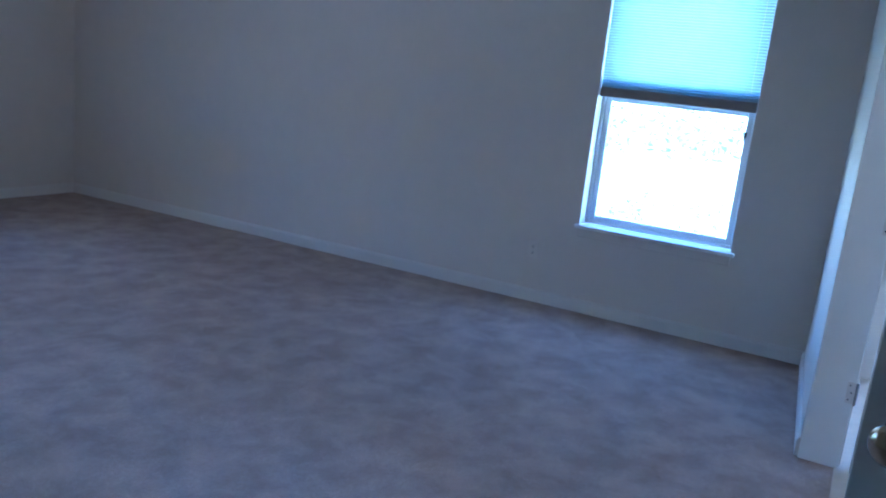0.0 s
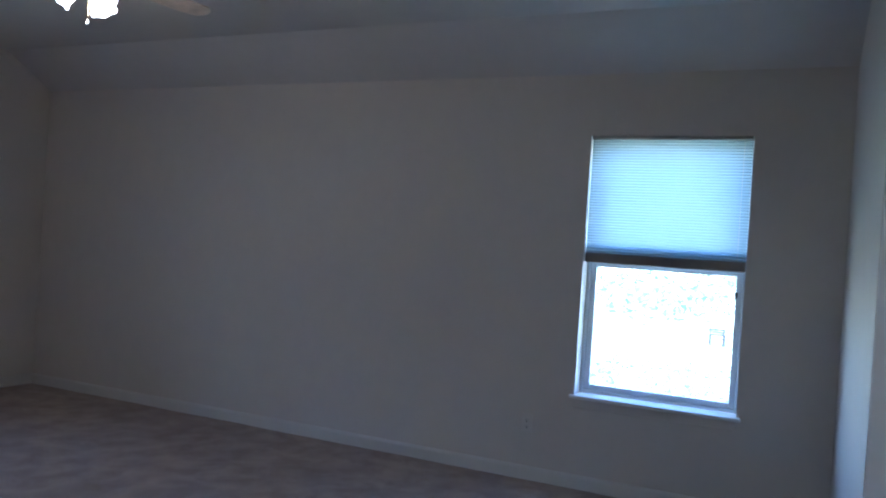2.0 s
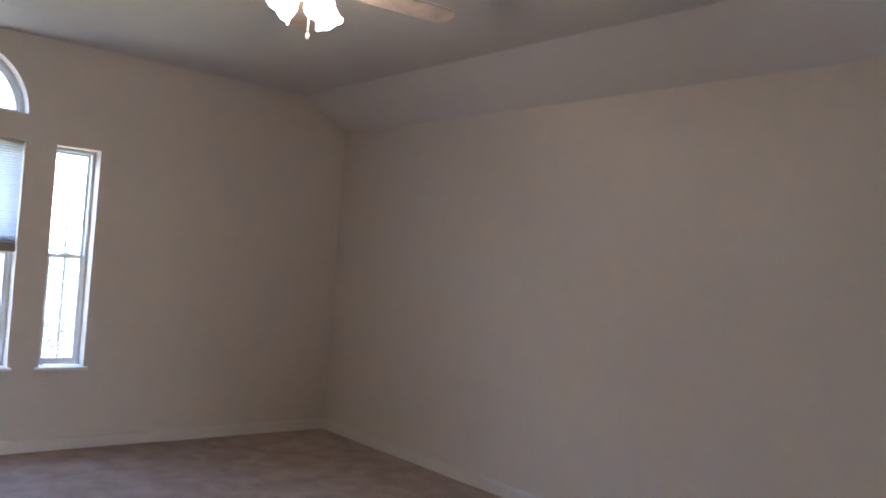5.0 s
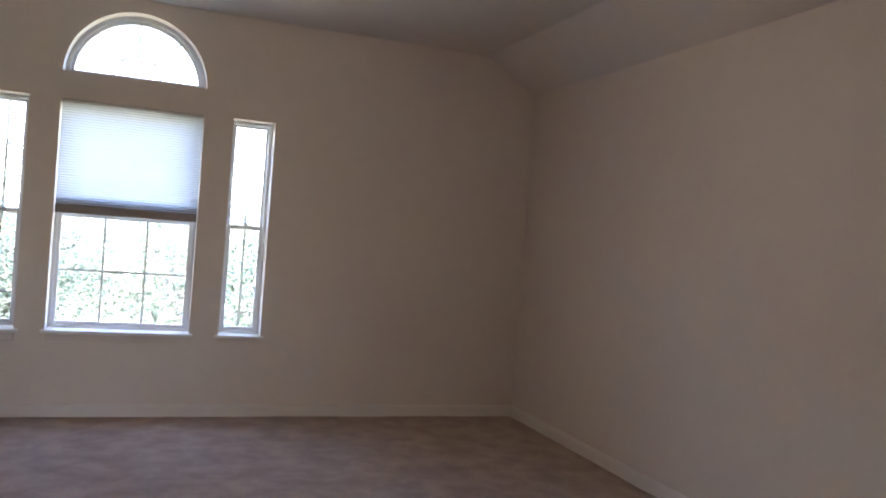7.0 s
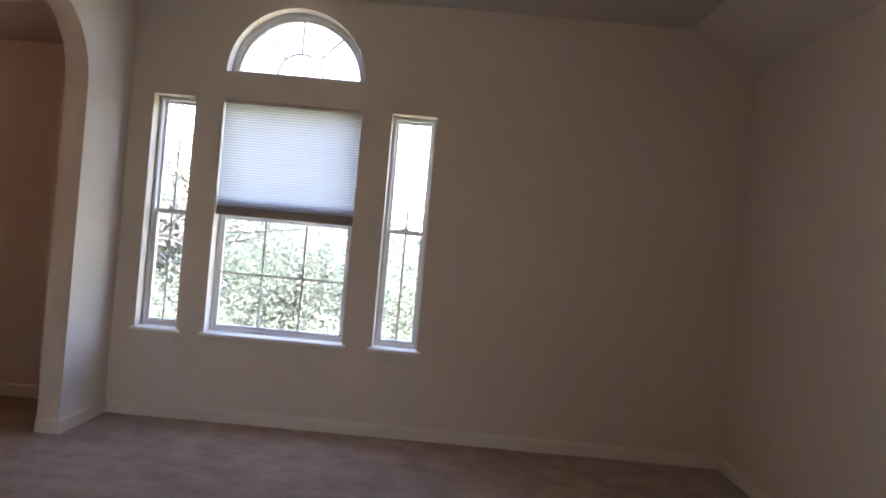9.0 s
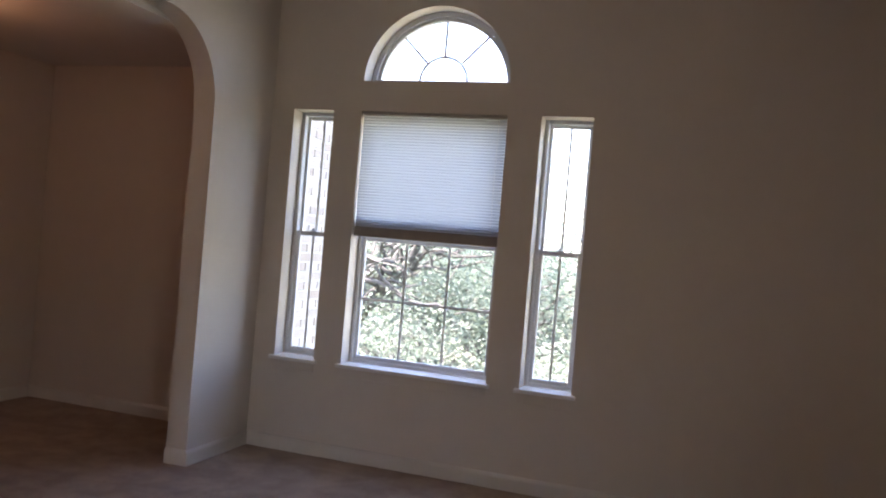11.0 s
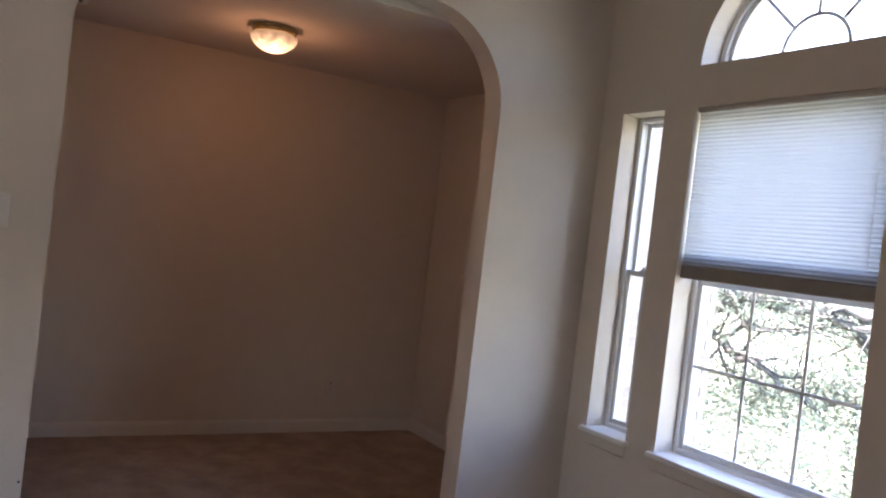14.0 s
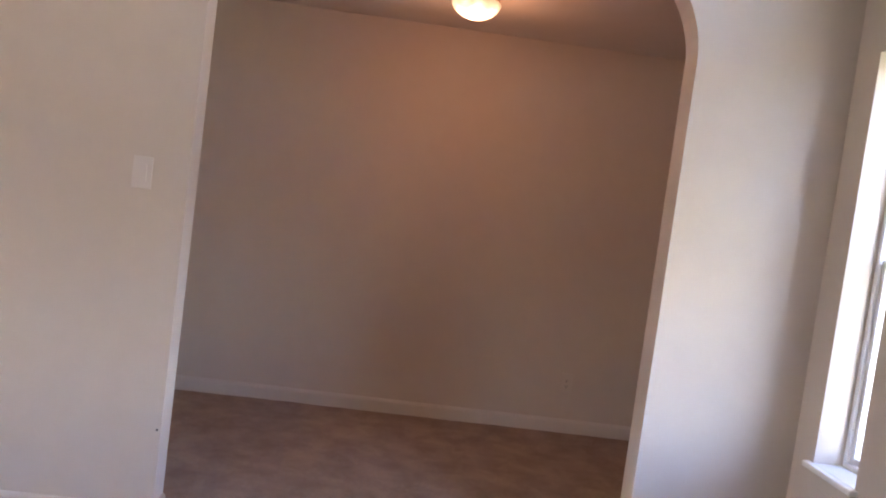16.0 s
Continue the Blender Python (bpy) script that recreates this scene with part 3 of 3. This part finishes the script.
first = outlet(pose(XW, -4.452, 0.347, 0, 0, -90))
copy_thing(first, pose(ALC_X, -0.45, 0.31, 0, 0, 90))

# a nail left in the wall edge by the archway
t = thing("nail", "small dark nail in the wall beside the archway", "nail", (XA, -2.376, 0.369))
part("shank", lathe(bmesh.new(), [(0.0016, -0.004), (0.0016, 0.006)], 8, (0, 0, 0), "x"), BLACK, t)
part("head", lathe(bmesh.new(), [(0.004, 0.006), (0.0045, 0.008), (0.003, 0.0092)], 12, (0, 0, 0), "x"), BLACK, t)


def dome_lamp(x, y, top):
    t = thing("ceiling_lamp", "lit ribbed glass ceiling lamp with a brass rim", "ceiling lamp", (x, y, top))
    part("canopy", lathe(bmesh.new(), [(0.110, 0.0), (0.117, -0.005), (0.117, -0.013), (0.108, -0.017), (0.106, -0.024), (0.109, -0.029), (0.100, -0.033), (0.06, -0.034)], 48), BRASS, t, "brass canopy", True)
    bm = bmesh.new()
    prof = [(0.096, -0.033), (0.111, -0.041), (0.117, -0.050), (0.114, -0.064), (0.103, -0.083), (0.085, -0.101), (0.060, -0.117), (0.032, -0.127), (0.0, -0.131)]
    lathe(bm, prof, 72)
    for v in bm.verts:
        a = math.atan2(v.co.y, v.co.x)
        r = math.hypot(v.co.x, v.co.y)
        k = 1 + 0.03 * math.cos(18 * a) * (1 if r > 0.04 else 0)
        v.co.x *= k
        v.co.y *= k
    part("glass_bowl", bm, DOME_GLASS, t, "glowing ribbed glass bowl", True)
    for k in range(3):
        a = radians(40 + 120 * k)
        part("thumb_screw", lathe(bmesh.new(), [(0.005, 0.0), (0.005, 0.008), (0.0, 0.01)], 10, (0.104 * math.cos(a), 0.104 * math.sin(a), -0.026)), BRASS, t)
    lamp = new("lamp_light", bpy.data.lights.new("lamp_light", "POINT"))
    lamp.location = (x, y, top - 0.27)
    lamp.data.energy, lamp.data.color, lamp.data.shadow_soft_size = DOME_WATTS, (1.0, 0.50, 0.245), 0.06
    return t


dome_lamp(-4.925, -1.358, ALC_H)


def vent(x, y, z):
    t = thing("ceiling_vent", "dark louvred air vent in the alcove ceiling", "air vent", (x, y, z))
    bm = boxed(-0.16, 0.16, -0.09, -0.065, -0.008, 0.0, 0.002)
    box(bm, -0.16, 0.16, 0.065, 0.09, -0.008, 0.0, 0.002)
    box(bm, -0.16, -0.135, -0.064, 0.064, -0.008, 0.0, 0.002)
    box(bm, 0.135, 0.16, -0.064, 0.064, -0.008, 0.0, 0.002)
    part("frame", bm, TRIM, t)
    part("backing", boxed(-0.134, 0.134, -0.064, 0.064, -0.002, -0.0005), BLACK, t)
    for k in range(7):
        bm = boxed(-0.134, 0.134, -0.008, 0.008, -0.0008, 0.0008)
        for v in bm.verts:
            v.co = Matrix.Rotation(radians(35), 3, "X") @ v.co + Vector((0, -0.056 + k * 0.0187, -0.008))
        part("slat", bm, SLOT, t, "dark louvre slat")


vent(-5.21, -2.29, ALC_H)


def ceiling_fan(x, y, z_end):
    """A hugging fan with three glass tulips; z_end is the end of its pull chain."""
    t = thing("ceiling_fan", "white ceiling fan with wooden blades and lit glass tulip shades", "ceiling fan", (x, y, CEIL_H))
    kit = z_end + 0.105 - CEIL_H
    part("canopy", lathe(bmesh.new(), [(0.075, 0.0), (0.085, -0.03), (0.10, -0.05)], 40), TRIM, t, "", True)
    part("motor_housing", lathe(bmesh.new(), [(0.10, -0.045), (0.125, -0.06), (0.13, -0.12), (0.115, -0.148), (0.06, -0.156)], 40), TRIM, t, "", True)
    part("light_hub", lathe(bmesh.new(), [(0.05, -0.15), (0.055, kit + 0.10), (0.045, kit + 0.06), (0.02, kit + 0.05), (0.0, kit + 0.048)], 32), BRASS, t, "brass light hub", True)
    for k in range(5):
        a = radians(FAN_TURN + 72 * k)
        m = Matrix.Rotation(a, 4, "Z") @ Matrix.Translation((0, 0, -0.142)) @ Matrix.Rotation(radians(-13), 4, "X")
        bm = bmesh.new()
        out = [(0.19, -0.045), (0.30, -0.058), (0.56, -0.066), (0.67, -0.060), (0.705, -0.03), (0.71, 0.0), (0.705, 0.03), (0.67, 0.060), (0.56, 0.066), (0.30, 0.058), (0.19, 0.045)]
        f = bm.faces.new([bm.verts.new((px, py, 0)) for px, py in out])
        r = bmesh.ops.extrude_face_region(bm, geom=[f])
        for v in r["geom"]:
            if isinstance(v, bmesh.types.BMVert):
                v.co.z += 0.007
        bm.transform(m)
        blade = part("blade", bm, BLADE, t, "light wooden fan blade")
        bm = boxed(0.10, 0.24, -0.018, 0.018, -0.006, -0.001, 0.002)
        bm.transform(m)
        part("blade_iron", bm, BRASS, blade)
    for k in range(3):
        a = radians(KIT_TURN + 120 * k)
        tilt = Matrix.Rotation(a, 4, "Z") @ Matrix.Translation((0.055, 0, kit + 0.09)) @ Matrix.Rotation(radians(-42), 4, "Y") @ Matrix.Scale(0.93, 4)
        bm = lathe(bmesh.new(), [(0.012, 0.0), (0.024, -0.006), (0.028, -0.022)], 20)
        bm.transform(tilt)
        fit_ = part("fitter", bm, BRASS, t, "brass shade fitter", True)
        bm = bmesh.new()
        lathe(bm, [(0.024, -0.018), (0.034, -0.030), (0.048, -0.050), (0.056, -0.075), (0.057, -0.098), (0.062, -0.118), (0.070, -0.130), (0.066, -0.129), (0.050, -0.100), (0.0, -0.095)], 36)
        for v in bm.verts:
            if v.co.z < -0.11:
                q = math.atan2(v.co.y, v.co.x)
                v.co.z += 0.004 * math.cos(6 * q)
        bm.transform(tilt)
        part("tulip_shade", bm, FAN_GLASS, fit_, "glowing white glass tulip shade", True)
    bm = tube(bmesh.new(), [(0, 0, kit + 0.05), (0.001, 0, kit - 0.08), (0, 0, z_end + 0.026 - CEIL_H)], 0.0016, 6)
    chain = part("pull_chain", bm, BRASS, t)
    part("pull_knob", lathe(bmesh.new(), [(0.003, 0.028), (0.008, 0.020), (0.009, 0.010), (0.005, 0.0)], 14, (0, 0, z_end - CEIL_H)), TRIM, chain, "small white pull knob", True)
    lamp = new("fan_light", bpy.data.lights.new("fan_light", "POINT"))
    lamp.location = (x, y, z_end + 0.09)
    lamp.data.energy, lamp.data.color, lamp.data.shadow_soft_size = FAN_WATTS, (1.0, 0.82, 0.62), 0.10
    return t


FAN_TURN, KIT_TURN = -8.0, 138.0
ceiling_fan(-2.0, -2.78, 2.348)


bath_lamp = thing("bathroom_lamp", "round lit ceiling lamp in the bathroom", "ceiling lamp", (-2.1, -7.0, 2.45))
part("base", lathe(bmesh.new(), [(0.09, 0.0), (0.09, -0.02), (0.07, -0.03)], 32), TRIM, bath_lamp, "", True)
part("globe", lathe(bmesh.new(), [(0.07, -0.028), (0.10, -0.06), (0.095, -0.10), (0.06, -0.13), (0.0, -0.14)], 32), DOME_GLASS, bath_lamp, "glowing frosted globe", True)
lamp = new("bathroom_light", bpy.data.lights.new("bathroom_light", "POINT"))
lamp.location = (-2.1, -7.0, 2.25)
lamp.data.energy, lamp.data.color, lamp.data.shadow_soft_size = 0.28, (1.0, 0.86, 0.72), 0.08


# ---------------------------------------------------------------- doors
def knob(parent, x, y, z, side):
    bm = lathe(bmesh.new(), [(0.032, 0.0), (0.031, 0.006), (0.014, 0.010), (0.012, 0.028), (0.020, 0.034), (0.028, 0.044), (0.029, 0.054), (0.022, 0.064), (0.0, 0.067)], 32, (0, 0, 0), "y")
    for v in bm.verts:
        v.co = Vector((x + v.co.x, y + side * v.co.y, z + v.co.z))
    part("door_knob", bm, KNOB, parent, "polished brass door knob", True)


def door_leaf(name, width, label, height=2.03, t=0.036, knob_z=0.93):
    """A leaf that runs from its hinge edge at x = 0 along x; six pressed panels on both faces."""
    d = thing(name, label, "door", kind="structure")
    part("leaf", boxed(0, width, -t / 2, t / 2, 0.012, height, 0.002), DOOR, d)
    cols = ((0.11, width / 2 - 0.05), (width / 2 + 0.05, width - 0.11))
    for z0, z1 in ((0.20, 0.78), (0.92, 1.55), (1.67, 1.90)):
        for c0, c1 in cols:
            for s in (-1, 1):
                y = s * (t / 2)
                part("panel", boxed(c0, c1, min(y, y + s * 0.006), max(y, y + s * 0.006), z0, z1, 0.005, 2), DOOR, d)
    for s in (-1, 1):
        knob(d, width - 0.062, s * t / 2, knob_z, s)
    part("latch_plate", boxed(width, width + 0.0015, -0.012, 0.012, 0.90, 0.96), BRASS, d)
    return d


def hinge(parent, x, y, z):
    bm = boxed(x - 0.002, x, y, y + 0.03, z - 0.045, z + 0.045, 0.001)
    h = part("hinge", bm, PLATE, parent, "painted hinge plate")
    part("barrel", lathe(bmesh.new(), [(0.006, -0.047), (0.006, 0.047)], 12, (x - 0.006, y - 0.006, z)), STEEL, h, "dark hinge barrel")
    for k, (dy, dz) in enumerate(((0.020, 0.03), (0.012, 0.0), (0.020, -0.03))):
        part("screw", lathe(bmesh.new(), [(0.0035, -0.0024), (0.0035, -0.0032), (0.0, -0.0036)], 10, (x, y + dy, z + dz), "x"), BLACK, h)


# door lining of the bathroom doorway
lining = thing("door_frame_1", "white painted bathroom door lining with hinges", "door frame", kind="structure")
part("jamb", boxed(BATH[1] - 0.018, BATH[1] - 0.0005, YB - 0.186, YB - 0.030, 0.0, DOOR_T - 0.019, 0.002), TRIM, lining)
part("head", boxed(BX + 0.0005, BATH[1] - 0.0005, YB - 0.186, YB - 0.030, DOOR_T - 0.018, DOOR_T - 0.0005, 0.002), TRIM, lining)
for z in (0.33, 1.02, 1.80):
    hinge(lining, BATH[1] - 0.0185, YB - 0.184, z)
bath_door = door_leaf("door_1", 0.76, "white panelled bathroom door standing open inward")
bath_door.matrix_basis = pose(BATH[1] - 0.045, YB - 0.224, 0, 0, 0, -93)
near_door = door_leaf("door_2", 0.76, "white panelled entry door standing open with a brass knob", knob_z=0.991)
near_door.matrix_basis = pose(*NEAR_HINGE, 0, 0, 0, NEAR_TURN)


# ---------------------------------------------------------------- outside
bm = bmesh.new()
bmesh.ops.create_grid(bm, x_segments=60, y_segments=60, size=400)
for v in bm.verts:
    v.co.z = GROUND_Z
structure("ground", bm, GROUND, "dry sunlit lawn with bare patches", "ground")
structure("road", boxed(-80, 60, 33.0, 41.0, GROUND_Z - 0.2, GROUND_Z + 0.012), PAVE, "pale sunlit concrete street", "road")


def leaves(centres, count, spread, size, material, rng):
    verts, faces = [], []
    for _ in range(count):
        c = rng.choice(centres)
        p = c + Vector((rng.gauss(0, spread), rng.gauss(0, spread), rng.gauss(0, spread * 0.75)))
        u = Vector((rng.gauss(0, 1), rng.gauss(0, 1), rng.gauss(0, 0.6))).normalized()
        w = u.cross(Vector((rng.gauss(0, 1), rng.gauss(0, 1), rng.gauss(0, 1)))).normalized()
        s = size * rng.uniform(0.6, 1.3)
        i = len(verts)
        verts += [p - u * s, p + w * s * 0.42 - u * s * 0.2, p + u * s, p - w * s * 0.42 - u * s * 0.2]
        faces.append((i, i + 1, i + 2, i + 3))
    me = bpy.data.meshes.new("leaves")
    me.from_pydata([tuple(v) for v in verts], [], faces)
    me.materials.append(material)
    return me


def tree(x, y, height, seed, label, count=9000, lean=(0, 0), spread=0.42, size=0.085, reach=1.0, first=0.28, cap=9.0, drop=None, rise=None, run=0.62, leaf=None, bows=()):
    rng = random.Random(seed)
    t = thing("tree", label, "tree", (x, y, GROUND_Z), group="oaks outside the windows")
    bm = bmesh.new()
    tips = []

    def limb(p, d, length, rad, level, top=cap):
        pts, rads = [p.copy()], [rad]
        n = 7
        for i in range(n):
            d = (d + Vector((rng.gauss(0, 0.22), rng.gauss(0, 0.22), rng.gauss(0.03, 0.16)))).normalized()
            if p.z > top:
                d = Vector((d.x, d.y, -0.25 - 0.2 * rng.random())).normalized()
            p = p + d * (length / n)
            pts.append(p.copy())
            rads.append(rad * (1 - 0.72 * (i + 1) / n))
            if level > 0 and i >= 1:
                for _ in range(2 if level > 1 else 1):
                    side = Vector((rng.gauss(0, 1), rng.gauss(0, 1), rng.gauss(0.15, 0.5))).normalized()
                    limb(p.copy(), (d * 0.5 + side).normalized(), length * rng.uniform(0.4, 0.62), rads[-1] * 0.62, level - 1, top)
            if level == 0 and i > 1:
                tips.append(p.copy())
        tube(bm, pts, rads, 7 if level > 1 else 5)

    trunk = [Vector((lean[0] * k * k, lean[1] * k * k, height * first * k * 1.0)) for k in (0, 0.35, 0.7, 1.0)]
    tube(bm, trunk, [height * 0.05, height * 0.038, height * 0.034, height * 0.031], 10)
    for k in range(5):
        a = 2 * math.pi * (k + rng.random() * 0.6) / 5
        limb(trunk[-1].copy(), Vector((math.cos(a) * reach, math.sin(a) * reach, 0.55 + 0.5 * rng.random())).normalized(), height * run, height * 0.022, 2)
    if drop:
        limb(trunk[-1].copy(), Vector(drop).normalized(), height * 0.5, height * 0.02, 1)
    if rise:
        limb(trunk[-1].copy(), Vector(rise).normalized(), height * 0.52, height * 0.021, 2, cap + 1.4)
    for start, end, rise_by, r0, r1 in bows:
        a, b = Vector(start), Vector(end)
        pts, rads = [], []
        for i in range(15):
            k = i / 14
            wob = Vector((0, rng.gauss(0, 0.06), rng.gauss(0, 0.05))) if 0 < i < 14 else Vector()
            pts.append(a.lerp(b, k) + Vector((0, 0, rise_by * 4 * k * (1 - k))) + wob)
            rads.append(r0 + (r1 - r0) * k)
            if i > 4:
                side = Vector((rng.gauss(0.5, 0.5), rng.gauss(0, 0.8), rng.gauss(-0.1, 0.7))).normalized()
                limb(pts[-1].copy(), side, rng.uniform(0.7, 1.5), rads[-1] * 0.5, 0, 99.0)
        tube(bm, pts, rads, 9)
    part("trunk", bm, BARK, t, "dark rough twisting trunk and limbs", True)
    crown = new("crown", leaves(tips, count, spread, size, leaf or LEAF, rng))
    crown.parent = t
    crown["label"] = "small green leaves with gaps of sky"
    return t


OAK_BOWS = (
    ((0.3, -0.1, 3.9), (5.4, 0.7, 4.2), 0.24, 0.15, 0.05),
    ((0.3, 0.0, 3.7), (3.4, 0.4, 2.5), 0.10, 0.12, 0.035),
    ((2.2, 0.2, 4.2), (6.6, 1.0, 3.3), 0.12, 0.08, 0.03),
    ((0.1, 0.0, 4.1), (2.8, 0.9, 5.3), -0.12, 0.12, 0.04),
)
tree(-12.5, 9.4, 8.0, 5, "spreading live oak with dark limbs beyond the window", 20000, (0.3, -0.1), 0.33, 0.036, 2.2, 0.50, 4.5, None, None, 0.36, None, OAK_BOWS)
tree(-1.2, 13.0, 4.9, 8, "leafy oak in front of the street", 15000, (0.2, 0), 0.40, 0.065, 1.9)
tree(-6.5, 17.0, 5.4, 12, "leafy oak in front of the street", 18000, (-0.3, 0.2), 0.55, 0.07, 1.8)
tree(4.5, 13.0, 5.2, 21, "leafy oak in front of the street", 14000, (0, 0.2), 0.42, 0.065, 1.8)
tree(-7.9, 5.3, 3.7, 41, "small leafy tree below the window", 8000, (0.1, 0.1), 0.28, 0.04, 1.1, 0.28, 3.2, None, None, 0.5, LEAF2)
tree(-4.6, 9.6, 3.2, 42, "small leafy tree below the window", 8000, (0.1, 0.1), 0.36, 0.04, 1.4, 0.28, 3.0, None, None, 0.6, LEAF2)
tree(-10.9, 7.4, 3.4, 44, "small leafy tree below the window", 8000, (0.1, 0.1), 0.36, 0.045, 1.4, 0.28, 3.4, None, None, 0.55, LEAF2)
tree(-7.2, 9.4, 3.5, 46, "small leafy tree below the window", 9000, (0.1, 0.1), 0.38, 0.045, 1.4, 0.28, 3.2, None, None, 0.6, LEAF2)
tree(-8.9, 12.2, 6.6, 61, "slender oak with light showing through", 11000, (0.1, 0.1), 0.34, 0.06, 0.6, 0.42, 6.0)
tree(-4.8, 21.0, 5.6, 63, "leafy oak in front of the street", 22000, (0.2, 0.1), 0.5, 0.085, 1.9)
tree(-10.5, 22.0, 6.0, 64, "leafy oak in front of the street", 22000, (0.2, 0.1), 0.5, 0.085, 1.9)
tree(0.6, 20.0, 5.0, 65, "leafy oak in front of the street", 18000, (0.2, 0.1), 0.5, 0.085, 1.9)
tree(-12.6, 13.2, 4.2, 73, "pale leafy small tree below the oak", 12000, (0.1, 0.1), 0.42, 0.05, 1.5, 0.28, 3.6, None, None, 0.6, LEAF2)
tree(-9.3, 14.2, 4.0, 74, "pale leafy small tree below the oak", 12000, (0.1, 0.1), 0.42, 0.05, 1.5, 0.28, 3.4, None, None, 0.6, LEAF2)
tree(14.5, -9.5, 3.9, 33, "pale sunlit small oak beyond the single window", 7000, (0, 0.2), 0.4, 0.07, 1.3)


def shrub(x, y, r, seed, label):
    rng = random.Random(seed)
    t = thing("shrub", label, "shrub", (x, y, GROUND_Z), group="shrubs outside the windows")
    bm = bmesh.new()
    tips = []
    for k in range(9):
        a = rng.random() * 6.28
        p = Vector((math.cos(a) * r * rng.uniform(0.3, 0.9), math.sin(a) * r * rng.uniform(0.3, 0.9), r * rng.uniform(0.5, 1.3)))
        tube(bm, [(0, 0, 0), p * 0.5 + Vector((0, 0, 0.05)), p], [0.02, 0.014, 0.006], 5)
        tips += [p, p * 0.75, p * 0.5]
    part("stems", bm, BARK, t)
    c = new("foliage", leaves(tips, 1600, r * 0.22, 0.05, LEAF2, rng))
    c.parent = t


for k, (x, y, r) in enumerate(((-5.2, 3.4, 0.7), (-4.2, 5.6, 0.8), (-2.2, 7.0, 0.6), (-0.6, 5.0, 0.6), (-8.0, 11, 1.1), (-3.0, 14.5, 1.2), (2.6, 9.0, 0.9),
                                (7.0, -4.2, 0.8), (9.5, -6.5, 0.9), (8.0, -8.0, 0.7), (15.0, -3.6, 1.2), (17.5, -4.8, 1.3), (13.0, -5.0, 1.0))):
    shrub(x, y, r, 50 + k, "sunlit green shrub on the dry lawn")

def garden_bench(x, y):
    """A dark metal bench far down the lawn."""
    t = thing("garden_bench", "dark metal slatted garden bench on the lawn", "bench", (x, y, GROUND_Z))
    for k in range(4):
        part("slat", boxed(-0.42, 0.42, -0.30 + k * 0.13, -0.18 + k * 0.13, 0.40, 0.47, 0.005), BLACK, t)
    for k in range(3):
        part("back_slat", boxed(-0.42, 0.42, 0.22, 0.29, 0.55 + k * 0.15, 0.67 + k * 0.15, 0.005), BLACK, t)
    for sx in (-0.38, 0.38):
        part("leg", tube(bmesh.new(), [(sx, -0.28, 0), (sx, -0.28, 0.43), (sx, -0.26, 0.65)], 0.075, 8), BLACK, t)
        part("leg", tube(bmesh.new(), [(sx, 0.28, 0), (sx, 0.255, 0.5), (sx, 0.26, 1.0)], 0.075, 8), BLACK, t)
        part("armrest", tube(bmesh.new(), [(sx, -0.30, 0.65), (sx, 0.26, 0.66)], 0.06, 8), BLACK, t)
    t.rotation_euler = (0, 0, radians(-80))


garden_bench(*BENCH)

# far woods, for nobody to count
rng = random.Random(77)
cs = [Vector((rng.uniform(-80, 60), rng.uniform(44, 70), GROUND_Z + abs(rng.gauss(3.0, 1.6)))) for _ in range(420)]
cs += [Vector((rng.uniform(52, 80), rng.uniform(-60, 30), GROUND_Z + abs(rng.gauss(1.6, 1.2)))) for _ in range(300)]
tagged(new("far_woods", leaves(cs, 36000, 1.3, 0.33, LEAF, rng)), "hazy green belt of far trees", "woods", "", "stuff")

cs = [Vector((rng.uniform(14, 32), rng.uniform(-9.5, 2.0), GROUND_Z + rng.uniform(0.0, 0.5))) for _ in range(190)]
tagged(new("ground_cover", leaves(cs, 15000, 0.42, 0.10, LEAF2, rng)), "patchy low green plants on the dry lawn", "plants", "", "stuff")

# the storey below, which carries the rooms
structure("wall_lower_storey", boxed(XH - 0.1, 0.2, YH - 0.1, 0.2, GROUND_Z - 0.1, -0.16), MORTAR, "plain outer walls of the storey below", "wall")
structure("floor_slab", boxed(XH - 0.1, 0.2, -8.0, 0.315, -0.156, -0.012), MORTAR, "floor slab under the carpet", "floor")

# pale brick return of the house beside the narrow window
brick_wall = structure("wall_outside", boxed(-4.6, -4.09, ALC_Y + 0.204, 1.16, GROUND_Z, 2.9), MORTAR, "pale brick return of the house outside", "brick wall")
bm = boxed(-0.0065, 0.0, 0, 0.194, 0, 0.058, 0.002)
brick_mesh = mesh_of(bm, "brick", BRICK)
rows_z = 88
for i in range(rows_z):
    z = GROUND_Z + 0.02 + i * 0.0685
    y = ALC_Y + 0.21 - (0.102 if i % 2 else 0.0)
    while y < 1.14:
        y0, y1 = max(y, ALC_Y + 0.208), min(y + 0.194, 1.158)
        if y1 - y0 > 0.03:
            ob = new("brick", brick_mesh)
            ob.parent = brick_wall
            ob.matrix_basis = Matrix.Translation((-4.0838, y0, z)) @ Matrix.Diagonal((1, (y1 - y0) / 0.194, 1, 1))
        y += 0.204
